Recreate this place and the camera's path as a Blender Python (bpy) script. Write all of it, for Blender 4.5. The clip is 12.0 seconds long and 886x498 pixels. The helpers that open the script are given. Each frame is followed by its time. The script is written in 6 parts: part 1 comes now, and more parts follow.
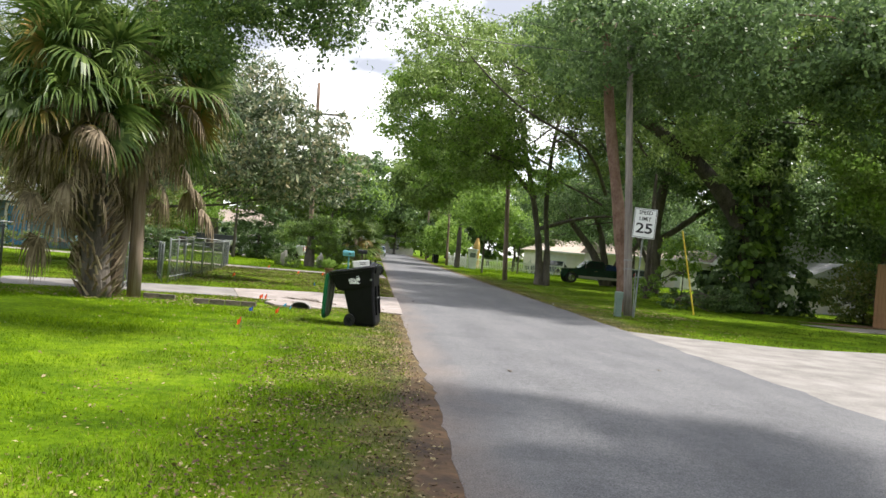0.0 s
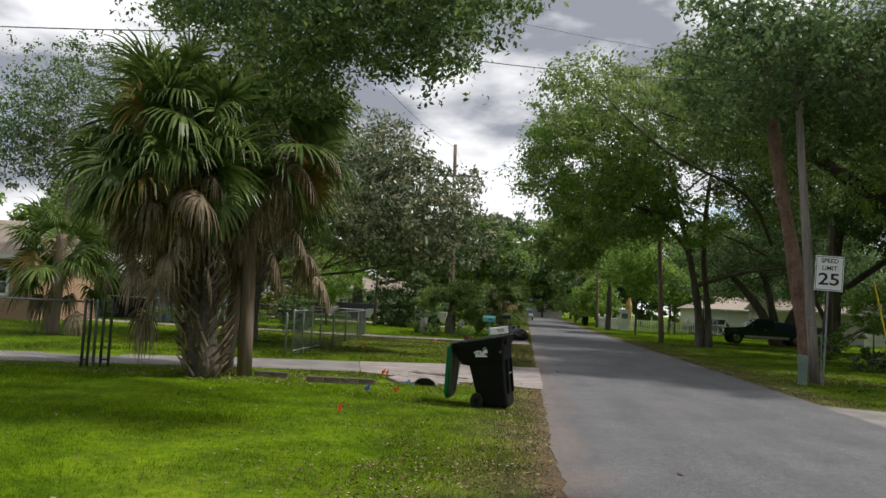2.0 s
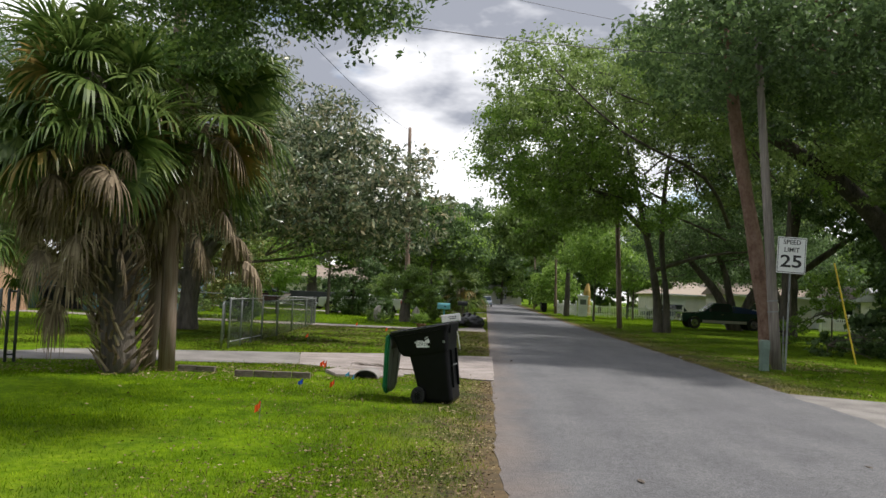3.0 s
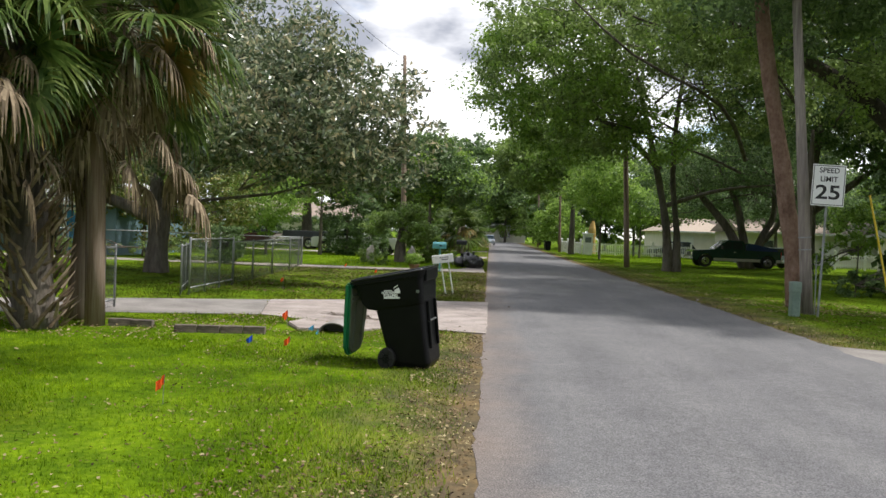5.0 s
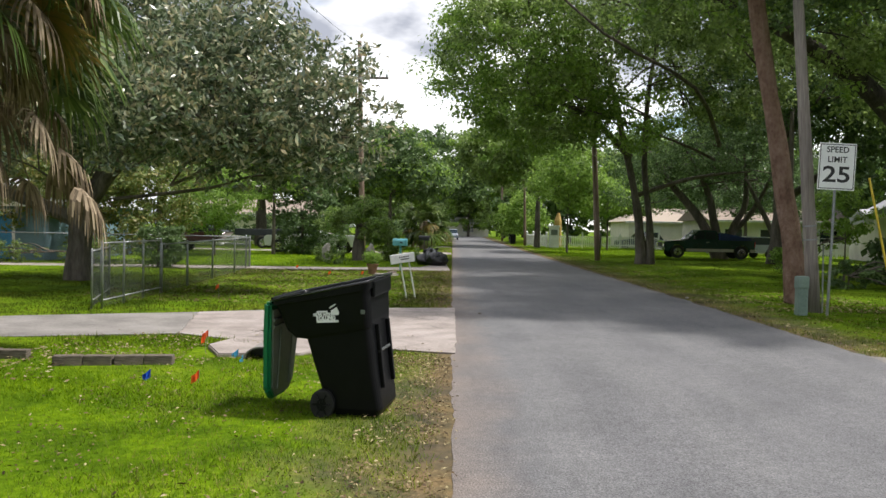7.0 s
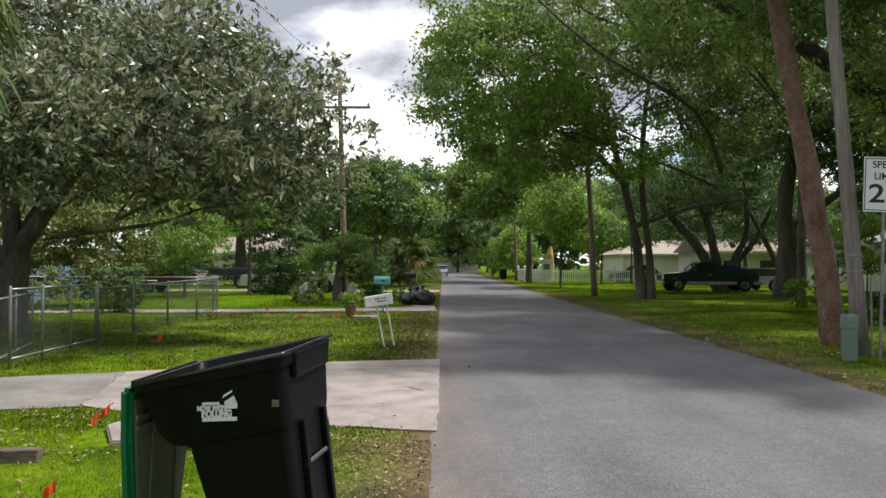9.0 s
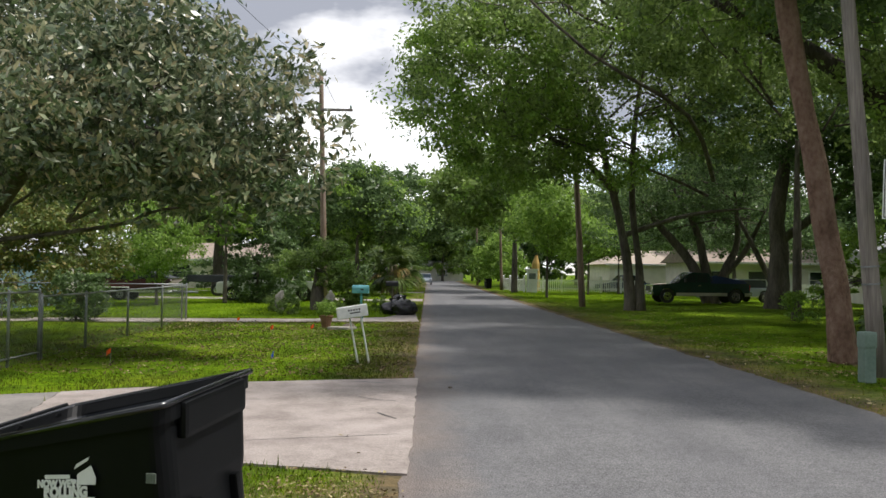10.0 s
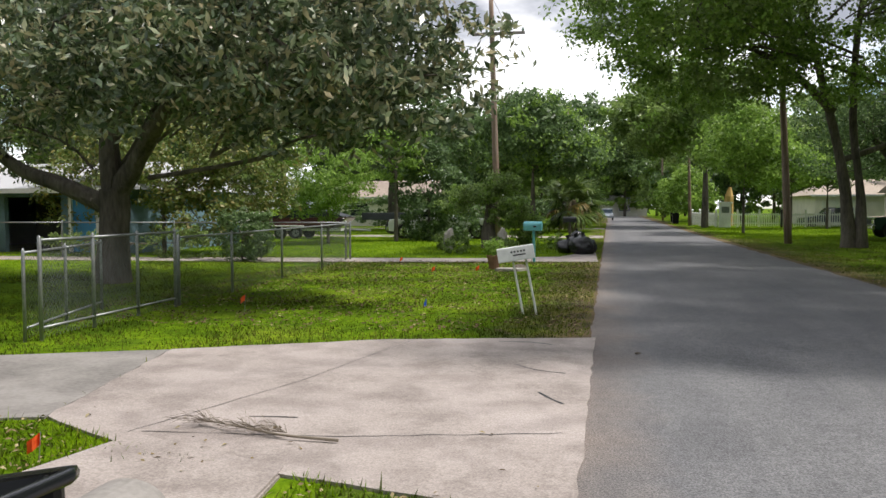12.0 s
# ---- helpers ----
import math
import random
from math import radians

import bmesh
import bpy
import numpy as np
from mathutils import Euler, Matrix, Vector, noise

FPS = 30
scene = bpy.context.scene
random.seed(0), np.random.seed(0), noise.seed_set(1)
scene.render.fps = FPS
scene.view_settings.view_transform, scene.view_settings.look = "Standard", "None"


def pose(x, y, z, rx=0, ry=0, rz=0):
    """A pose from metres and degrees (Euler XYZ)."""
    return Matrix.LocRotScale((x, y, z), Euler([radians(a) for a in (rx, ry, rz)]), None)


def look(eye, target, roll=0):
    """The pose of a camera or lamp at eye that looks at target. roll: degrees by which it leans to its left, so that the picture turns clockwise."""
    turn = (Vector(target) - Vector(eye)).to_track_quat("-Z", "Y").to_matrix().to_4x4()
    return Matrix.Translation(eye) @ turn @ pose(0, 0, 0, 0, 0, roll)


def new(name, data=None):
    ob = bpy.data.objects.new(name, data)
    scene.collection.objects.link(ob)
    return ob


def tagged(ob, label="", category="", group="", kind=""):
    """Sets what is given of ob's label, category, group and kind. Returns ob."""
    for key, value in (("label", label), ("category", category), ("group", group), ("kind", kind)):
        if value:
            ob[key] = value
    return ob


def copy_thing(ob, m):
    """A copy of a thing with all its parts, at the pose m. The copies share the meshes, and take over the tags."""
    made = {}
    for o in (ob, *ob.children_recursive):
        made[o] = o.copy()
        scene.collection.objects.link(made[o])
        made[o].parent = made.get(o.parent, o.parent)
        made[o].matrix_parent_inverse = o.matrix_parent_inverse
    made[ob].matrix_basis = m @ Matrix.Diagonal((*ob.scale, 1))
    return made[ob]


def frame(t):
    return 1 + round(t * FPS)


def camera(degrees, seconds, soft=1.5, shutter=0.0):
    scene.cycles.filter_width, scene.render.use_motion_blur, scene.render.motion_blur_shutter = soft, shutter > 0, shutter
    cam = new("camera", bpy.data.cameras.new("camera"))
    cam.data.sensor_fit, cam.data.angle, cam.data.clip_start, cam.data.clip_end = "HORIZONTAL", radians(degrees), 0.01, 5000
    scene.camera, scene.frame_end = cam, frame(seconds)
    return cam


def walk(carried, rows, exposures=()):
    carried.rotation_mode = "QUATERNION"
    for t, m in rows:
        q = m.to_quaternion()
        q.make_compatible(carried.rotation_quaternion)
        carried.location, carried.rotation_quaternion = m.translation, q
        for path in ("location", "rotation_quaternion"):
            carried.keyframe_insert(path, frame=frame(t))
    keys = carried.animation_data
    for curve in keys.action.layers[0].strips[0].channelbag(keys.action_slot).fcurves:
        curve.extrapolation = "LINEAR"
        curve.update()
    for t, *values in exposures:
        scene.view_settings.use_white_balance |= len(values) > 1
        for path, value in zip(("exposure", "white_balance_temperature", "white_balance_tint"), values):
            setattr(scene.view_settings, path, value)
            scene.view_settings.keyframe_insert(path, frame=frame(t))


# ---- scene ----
cam = camera(57.0, 12.0)
PATH = [
    (0, (-0.76, -2.623, 1.685), (-0.596, -0.63, 1.688), 5.1),
    (0.5, (-0.667, -2.037, 1.71), (-0.666, -0.039, 1.792), 4.9),
    (1, (-0.516, -1.459, 1.711), (-0.605, 0.538, 1.793), 4.9),
    (1.5, (-0.514, -0.801, 1.722), (-0.717, 1.187, 1.818), 4.5),
    (2, (-0.423, -0.095, 1.732), (-0.63, 1.89, 1.864), 3.2),
    (2.5, (-0.331, 0.548, 1.725), (-0.532, 2.534, 1.851), 3.1),
    (3, (-0.199, 1.262, 1.708), (-0.308, 3.256, 1.815), 2.7),
    (3.2, (-0.123, 1.525, 1.702), (-0.232, 3.52, 1.807), 2.9),
    (4.8, (0.039, 3.724, 1.699), (-0.082, 5.72, 1.658), 2.3),
    (5, (0.037, 3.892, 1.703), (-0.076, 5.888, 1.66), 2.3),
    (5.5, (0.067, 4.573, 1.708), (0.069, 6.572, 1.659), 2.3),
    (6, (0.037, 5.206, 1.694), (0.019, 7.205, 1.637), 2.0),
    (6.5, (-0.03, 5.889, 1.73), (-0.047, 7.888, 1.675), 1.6),
    (8.5, (0.019, 8.487, 1.698), (-0.032, 10.486, 1.665), -0.2),
    (9, (0.096, 9.247, 1.727), (0.097, 11.247, 1.762), 0.2),
    (9.5, (0.196, 9.924, 1.71), (0.202, 11.924, 1.764), 0.8),
    (10, (0.193, 10.648, 1.732), (0.23, 12.646, 1.788), 0.7),
    (10.5, (0.297, 11.277, 1.7), (0.32, 13.275, 1.791), 0.3),
    (11, (0.242, 12.018, 1.685), (0.262, 14.016, 1.77), 0.8),
    (11.5, (0.288, 12.761, 1.64), (0.246, 14.76, 1.582), 0.6),
    (12, (0.214, 13.295, 1.687), (-0.184, 15.253, 1.585), -0.1),
]
walk(cam, [(t, look(eye, target, roll)) for t, eye, target, roll in PATH],
     exposures=[(t, e + 0.14, 6500, 12) for t, e in ((0, 0.75), (0.5, 0.2), (1.5, -0.42), (2.0, -0.4), (3.0, -0.1), (4.8, 0.2), (6.5, 0.27), (8.5, 0.12), (9.5, 0.04), (10.0, 0.02), (11.0, -0.13), (11.5, -0.06), (12.0, 0.12))])

# ---- light ----
SUN_EL, SUN_AZ = radians(60), radians(86)
world = bpy.data.worlds.new("world")
scene.world = world
world.use_nodes = True
wn, wl = world.node_tree.nodes, world.node_tree.links
wbg = wn["Background"]
sky = wn.new("ShaderNodeTexSky")
sky.sky_type, sky.sun_disc, sky.sun_elevation, sky.sun_rotation = "NISHITA", False, SUN_EL, SUN_AZ
sky.air_density, sky.dust_density = 1.0, 0.6
wtc = wn.new("ShaderNodeTexCoord")
wmap = wn.new("ShaderNodeMapping")
wmap.inputs["Scale"].default_value = (1.0, 1.0, 2.4)
wmap.inputs["Location"].default_value = (0.35, 0.1, 0.55)
wl.new(wtc.outputs["Generated"], wmap.inputs["Vector"])
cn1 = wn.new("ShaderNodeTexNoise")
cn1.inputs["Scale"].default_value, cn1.inputs["Detail"].default_value, cn1.inputs["Roughness"].default_value = 2.2, 7, 0.55
cn2 = wn.new("ShaderNodeTexNoise")
cn2.inputs["Scale"].default_value, cn2.inputs["Detail"].default_value = 3.1, 6
wl.new(wmap.outputs[0], cn1.inputs["Vector"])
wl.new(wmap.outputs[0], cn2.inputs["Vector"])
cover = wn.new("ShaderNodeValToRGB")
cover.color_ramp.elements[0].position, cover.color_ramp.elements[1].position = 0.40, 0.48
shade = wn.new("ShaderNodeValToRGB")
shade.color_ramp.elements[0].position, shade.color_ramp.elements[1].position = 0.44, 0.54
shade.color_ramp.elements[0].color, shade.color_ramp.elements[1].color = (0.88, 0.89, 0.90, 1), (0.27, 0.29, 0.335, 1)
wl.new(cn1.outputs["Fac"], cover.inputs[0])
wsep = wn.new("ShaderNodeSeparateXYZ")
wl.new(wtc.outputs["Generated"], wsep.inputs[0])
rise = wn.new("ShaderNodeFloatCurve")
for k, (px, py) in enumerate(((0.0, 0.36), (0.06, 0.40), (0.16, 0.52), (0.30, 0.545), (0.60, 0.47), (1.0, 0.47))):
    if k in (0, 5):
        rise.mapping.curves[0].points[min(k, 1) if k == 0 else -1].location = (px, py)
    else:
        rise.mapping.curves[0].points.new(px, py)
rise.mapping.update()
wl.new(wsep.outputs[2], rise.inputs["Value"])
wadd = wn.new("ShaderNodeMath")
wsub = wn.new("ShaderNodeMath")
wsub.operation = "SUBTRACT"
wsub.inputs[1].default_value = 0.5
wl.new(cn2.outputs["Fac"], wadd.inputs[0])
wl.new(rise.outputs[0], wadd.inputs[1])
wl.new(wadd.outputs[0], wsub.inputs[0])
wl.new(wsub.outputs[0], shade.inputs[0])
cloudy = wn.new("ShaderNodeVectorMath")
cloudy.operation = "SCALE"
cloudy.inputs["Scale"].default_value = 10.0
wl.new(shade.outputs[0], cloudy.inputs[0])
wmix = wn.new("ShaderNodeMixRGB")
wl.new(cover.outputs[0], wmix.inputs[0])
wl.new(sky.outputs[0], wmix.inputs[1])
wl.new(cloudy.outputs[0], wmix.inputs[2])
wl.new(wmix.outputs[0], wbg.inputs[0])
wbg.inputs[1].default_value = 0.145
sun = new("sun", bpy.data.lights.new("sun", "SUN"))
sun.data.energy, sun.data.angle, sun.data.color = 4.2, radians(4), (1.0, 0.965, 0.90)
sun_dir = Vector((math.sin(SUN_AZ) * math.cos(SUN_EL), math.cos(SUN_AZ) * math.cos(SUN_EL), math.sin(SUN_EL)))
sun.matrix_world = look(sun_dir * 60, (0, 0, 0))


# ---- materials ----
def material(name, colors, scale=4.0, rough=0.7, bump=0.3, metal=0.0, fine=8.0, spread=(0.35, 0.65), vary=0.0, island=0.0,
             translucent=0.0, stretch=(1, 1, 1), spec=0.5, bump_dist=0.02, coord="Object", clear=0.0):
    m = bpy.data.materials.new(name)
    m.use_nodes = True
    n, l = m.node_tree.nodes, m.node_tree.links
    b = n["Principled BSDF"]
    tc = n.new("ShaderNodeTexCoord")
    mp = n.new("ShaderNodeMapping")
    mp.inputs["Scale"].default_value = stretch
    l.new(tc.outputs[coord], mp.inputs[0])
    big = n.new("ShaderNodeTexNoise")
    big.inputs["Scale"].default_value, big.inputs["Detail"].default_value = scale, 5
    small = n.new("ShaderNodeTexNoise")
    small.inputs["Scale"].default_value, small.inputs["Detail"].default_value = scale * fine, 4
    l.new(mp.outputs[0], big.inputs["Vector"])
    l.new(mp.outputs[0], small.inputs["Vector"])
    mixf = n.new("ShaderNodeMath")
    mixf.operation = "MULTIPLY_ADD"
    mixf.inputs[1].default_value = 0.4
    half = n.new("ShaderNodeMath")
    half.operation = "MULTIPLY"
    half.inputs[1].default_value = 0.6
    l.new(big.outputs["Fac"], half.inputs[0])
    l.new(small.outputs["Fac"], mixf.inputs[0])
    l.new(half.outputs[0], mixf.inputs[2])
    fac = mixf.outputs[0]
    if island or vary:
        rnd = n.new("ShaderNodeNewGeometry").outputs["Random Per Island"] if island else n.new("ShaderNodeObjectInfo").outputs["Random"]
        add = n.new("ShaderNodeMath")
        add.operation = "MULTIPLY_ADD"
        add.inputs[1].default_value = island or vary
        sub = n.new("ShaderNodeMath")
        sub.operation = "SUBTRACT"
        sub.inputs[1].default_value = (island or vary) / 2
        l.new(fac, sub.inputs[0])
        l.new(rnd, add.inputs[0])
        l.new(sub.outputs[0], add.inputs[2])
        fac = add.outputs[0]
    ramp = n.new("ShaderNodeValToRGB")
    cr = ramp.color_ramp
    while len(cr.elements) < len(colors):
        cr.elements.new(0.5)
    for i, c in enumerate(colors):
        cr.elements[i].position = spread[0] + (spread[1] - spread[0]) * i / max(1, len(colors) - 1)
        cr.elements[i].color = (*c, 1)
    l.new(fac, ramp.inputs[0])
    l.new(ramp.outputs[0], b.inputs["Base Color"])
    b.inputs["Roughness"].default_value, b.inputs["Metallic"].default_value = rough, metal
    b.inputs["Specular IOR Level"].default_value = spec
    b.inputs["Coat Weight"].default_value = clear
    if bump:
        bp = n.new("ShaderNodeBump")
        bp.inputs["Strength"].default_value, bp.inputs["Distance"].default_value = bump, bump_dist
        l.new(small.outputs["Fac"], bp.inputs["Height"])
        l.new(bp.outputs[0], b.inputs["Normal"])
    if translucent:
        tr = n.new("ShaderNodeBsdfTranslucent")
        l.new(ramp.outputs[0], tr.inputs[0])
        ms = n.new("ShaderNodeMixShader")
        ms.inputs[0].default_value = translucent
        l.new(b.outputs[0], ms.inputs[1])
        l.new(tr.outputs[0], ms.inputs[2])
        l.new(ms.outputs[0], n["Material Output"].inputs[0])
    return m


def glass(name, tint=(0.02, 0.03, 0.03)):
    m = bpy.data.materials.new(name)
    m.use_nodes = True
    b = m.node_tree.nodes["Principled BSDF"]
    b.inputs["Base Color"].default_value = (*tint, 1)
    b.inputs["Roughness"].default_value = 0.05
    b.inputs["Coat Weight"].default_value = 0.5
    return m


M = {}
M["asphalt"] = material("asphalt", [(0.1089, 0.1081, 0.1124), (0.1246, 0.1236, 0.1289), (0.1427, 0.1409, 0.1453)], 0.9, 0.88, 1.0, fine=60, spread=(0.38, 0.64), bump_dist=0.012)
M["patch"] = material("patch", [(0.07, 0.067, 0.068), (0.11, 0.105, 0.105)], 0.8, 0.85, 0.6, fine=120, bump_dist=0.006)
M["concrete"] = material("concrete", [(0.185, 0.1591, 0.1444), (0.2812, 0.2442, 0.2242), (0.333, 0.2923, 0.2736)], 0.8, 0.85, 0.4, fine=30, spread=(0.3, 0.62), bump_dist=0.004)
M["concrete_old"] = material("concrete_old", [(0.1394, 0.1296, 0.1189), (0.205, 0.1903, 0.1763), (0.2542, 0.2349, 0.2214)], 0.9, 0.9, 0.5, fine=25, bump_dist=0.005)
M["blade"] = material("blade", [(0.065, 0.14, 0.002), (0.15, 0.265, 0.004), (0.24, 0.34, 0.015)], 0.5, 0.55, 0, island=0.5, translucent=0.5, spread=(0.15, 0.85), spec=0.08)
# olive grass, darkened further to hold tree shade in its colour
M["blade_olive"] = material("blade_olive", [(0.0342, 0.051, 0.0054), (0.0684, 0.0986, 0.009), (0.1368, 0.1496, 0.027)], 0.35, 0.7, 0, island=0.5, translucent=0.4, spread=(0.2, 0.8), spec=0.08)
M["blade_dry"] = material("blade_dry", [(0.07, 0.12, 0.006), (0.13, 0.17, 0.02), (0.22, 0.20, 0.06)], 0.8, 0.7, 0, island=0.5, translucent=0.25, spread=(0.2, 0.8), spec=0.2)
M["litter"] = material("litter", [(0.114, 0.075, 0.036), (0.209, 0.16, 0.081), (0.361, 0.31, 0.171)], 1.0, 0.8, 0, island=0.8, spread=(0.1, 0.9), spec=0.2)
M["oak_leaf"] = material("oak_leaf", [(0.0935, 0.1463, 0.0437), (0.2068, 0.2915, 0.0806), (0.3509, 0.4526, 0.1456)], 0.35, 0.42, 0, island=0.5, translucent=0.55, spread=(0.2, 0.8), spec=0.35)
M["dark_leaf"] = material("dark_leaf", [(0.0549, 0.0936, 0.0363), (0.1159, 0.186, 0.065), (0.2111, 0.312, 0.1137)], 0.35, 0.42, 0, island=0.5, translucent=0.5, spread=(0.2, 0.8), spec=0.35)
M["bright_leaf"] = material("bright_leaf", [(0.106, 0.184, 0.032), (0.202, 0.33, 0.054), (0.33, 0.466, 0.097)], 0.4, 0.45, 0, island=0.5, translucent=0.55, spread=(0.2, 0.8), spec=0.35)
# palest tones paint glints on the leaves, besides real browning
M["magnolia_leaf"] = material("magnolia_leaf", [(0.0388, 0.0672, 0.0273), (0.0943, 0.14, 0.0592), (0.2673, 0.3024, 0.1779), (0.4669, 0.392, 0.2277)], 0.4, 0.32, 0, island=0.7, translucent=0.3, spread=(0.15, 0.9), spec=0.7)
M["autumn_leaf"] = material("autumn_leaf", [(0.072, 0.114, 0.022), (0.158, 0.209, 0.044), (0.259, 0.209, 0.055)], 0.5, 0.5, 0, island=0.6, translucent=0.35, spread=(0.15, 0.85))
M["bare_twig"] = material("bare_twig", [(0.16, 0.13, 0.10), (0.26, 0.22, 0.17)], 2, 0.9, 0.2)
M["bark"] = material("bark", [(0.05, 0.042, 0.034), (0.11, 0.092, 0.074), (0.17, 0.145, 0.12)], 2.5, 0.95, 1.0, stretch=(1, 1, 0.25), fine=6, bump_dist=0.06)
# darker copy of bark; the ivy oak's shaded limb is in the colour
M["bark_shaded"] = material("bark_shaded", [(0.025, 0.021, 0.017), (0.06, 0.05, 0.04), (0.10, 0.085, 0.07)], 2.5, 0.95, 1.0, stretch=(1, 1, 0.4), fine=6, bump_dist=0.06)
M["bark_red"] = material("bark_red", [(0.11, 0.06, 0.042), (0.20, 0.12, 0.085), (0.27, 0.18, 0.14)], 3.0, 0.95, 1.0, stretch=(1, 1, 0.6), fine=5, bump_dist=0.04)
M["pole_wood"] = material("pole_wood", [(0.13, 0.11, 0.10), (0.22, 0.19, 0.17), (0.32, 0.28, 0.25)], 3.0, 0.9, 0.6, stretch=(3, 3, 0.15), fine=5, bump_dist=0.01)
M["pole_brown"] = material("pole_brown", [(0.11, 0.065, 0.04), (0.21, 0.15, 0.11), (0.28, 0.22, 0.18)], 2.5, 0.9, 0.6, stretch=(3, 3, 0.15), fine=5, bump_dist=0.01)
M["frond"] = material("frond", [(0.04, 0.08, 0.018), (0.10, 0.16, 0.035), (0.21, 0.27, 0.075)], 0.7, 0.35, 0, island=0.5, translucent=0.35, spread=(0.2, 0.8), spec=0.3)
M["frond_yellow"] = material("frond_yellow", [(0.12, 0.13, 0.03), (0.25, 0.20, 0.05), (0.34, 0.22, 0.06)], 0.8, 0.5, 0, island=0.6, translucent=0.3, spread=(0.2, 0.8))
M["frond_dead"] = material("frond_dead", [(0.09, 0.065, 0.036), (0.21, 0.155, 0.095), (0.38, 0.30, 0.20)], 0.9, 0.8, 0, island=0.6, translucent=0.15, spread=(0.2, 0.8))
M["boot"] = material("boot", [(0.0975, 0.0648, 0.0396), (0.2025, 0.144, 0.0936), (0.315, 0.2448, 0.1728)], 3.0, 0.9, 0.5, island=0.4, fine=6)
M["galvanised"] = material("galvanised", [(0.20, 0.21, 0.215), (0.33, 0.34, 0.345)], 6, 0.5, 0.15, metal=0.7)
M["galv_dark"] = material("galv_dark", [(0.06, 0.07, 0.07), (0.13, 0.14, 0.14)], 6, 0.55, 0.15, metal=0.6)
M["bin_black"] = material("bin_black", [(0.003, 0.0035, 0.004), (0.006, 0.0065, 0.0075)], 5, 0.42, 0.2, fine=60, bump_dist=0.002, spec=0.14)
M["bin_rim"] = material("bin_rim", [(0.006, 0.0065, 0.008), (0.010, 0.011, 0.013)], 5, 0.22, 0.1, fine=30, bump_dist=0.001, spec=0.7)
M["bin_inside"] = material("bin_inside", [(0.010, 0.013, 0.019), (0.020, 0.024, 0.032)], 3, 0.6, 0.2)
M["bin_green"] = material("bin_green", [(0.0, 0.13, 0.055), (0.003, 0.18, 0.08)], 4, 0.45, 0.1, fine=20, bump_dist=0.002)
M["bin_grey"] = material("bin_grey", [(0.10, 0.12, 0.10), (0.17, 0.19, 0.17)], 4, 0.6, 0.2, fine=20)
M["rubber"] = material("rubber", [(0.005, 0.005, 0.0055), (0.011, 0.011, 0.011)], 8, 0.75, 0.2)
M["white_paint"] = material("white_paint", [(0.62, 0.62, 0.59), (0.80, 0.80, 0.78)], 2, 0.55, 0.1)
M["sign_white"] = material("sign_white", [(0.70, 0.71, 0.70), (0.78, 0.79, 0.78)], 3, 0.4, 0)
M["sign_black"] = material("sign_black", [(0.01, 0.01, 0.011), (0.016, 0.016, 0.017)], 3, 0.5, 0)
M["box_green"] = material("box_green", [(0.13, 0.19, 0.16), (0.19, 0.26, 0.22)], 3, 0.6, 0.15)
M["teal_paint"] = material("teal_paint", [(0.08, 0.30, 0.34), (0.14, 0.40, 0.44)], 3, 0.5, 0.1)
M["timber_dark"] = material("timber_dark", [(0.05, 0.04, 0.03), (0.13, 0.105, 0.085), (0.2, 0.165, 0.13)], 3, 0.9, 0.7, stretch=(0.4, 3, 3))
M["orange"] = material("orange", [(0.85, 0.12, 0.02), (0.95, 0.18, 0.03)], 9, 0.6, 0)
M["blue_flag"] = material("blue_flag", [(0.01, 0.08, 0.6), (0.02, 0.14, 0.75)], 9, 0.6, 0)
M["sky_flag"] = material("sky_flag", [(0.1, 0.45, 0.7), (0.15, 0.55, 0.8)], 9, 0.6, 0)
M["yellow_guard"] = material("yellow_guard", [(0.60, 0.42, 0.03), (0.72, 0.52, 0.06)], 6, 0.5, 0)
M["litter_dark"] = material("litter_dark", [(0.03, 0.02, 0.012), (0.08, 0.05, 0.03), (0.16, 0.11, 0.06)], 1.0, 0.8, 0, island=0.8, spread=(0.1, 0.9), spec=0.2)
M["ochre_wood"] = material("ochre_wood", [(0.36, 0.22, 0.06), (0.50, 0.34, 0.11)], 2, 0.8, 0.3)
M["paint_green"] = material("paint_green", [(0.012, 0.035, 0.028), (0.018, 0.045, 0.036)], 2, 0.25, 0, clear=0.8)
M["paint_tan"] = material("paint_tan", [(0.34, 0.31, 0.25), (0.40, 0.37, 0.31)], 2, 0.35, 0, clear=0.5)
M["paint_blue"] = material("paint_blue", [(0.015, 0.03, 0.09), (0.02, 0.04, 0.12)], 2, 0.25, 0, clear=0.8)
M["paint_white"] = material("paint_white", [(0.70, 0.70, 0.70), (0.78, 0.78, 0.78)], 2, 0.25, 0, clear=0.8)
M["paint_silver"] = material("paint_silver", [(0.30, 0.34, 0.40), (0.36, 0.40, 0.46)], 2, 0.3, 0, metal=0.5, clear=0.8)
M["chrome"] = material("chrome", [(0.6, 0.6, 0.6), (0.7, 0.7, 0.7)], 4, 0.15, 0, metal=1.0)
M["lamp_red"] = material("lamp_red", [(0.4, 0.01, 0.01), (0.5, 0.02, 0.02)], 4, 0.2, 0)
M["glass_dark"] = glass("glass_dark")
M["stucco_white"] = material("stucco_white", [(0.598, 0.5635, 0.506), (0.759, 0.713, 0.6555)], 1.2, 0.9, 0.4, fine=20)
M["stucco_tan"] = material("stucco_tan", [(0.36, 0.22, 0.13), (0.46, 0.30, 0.19)], 1.0, 0.9, 0.5, fine=20)
M["stucco_blue"] = material("stucco_blue", [(0.10, 0.17, 0.20), (0.16, 0.25, 0.29)], 1.0, 0.9, 0.4, fine=20)
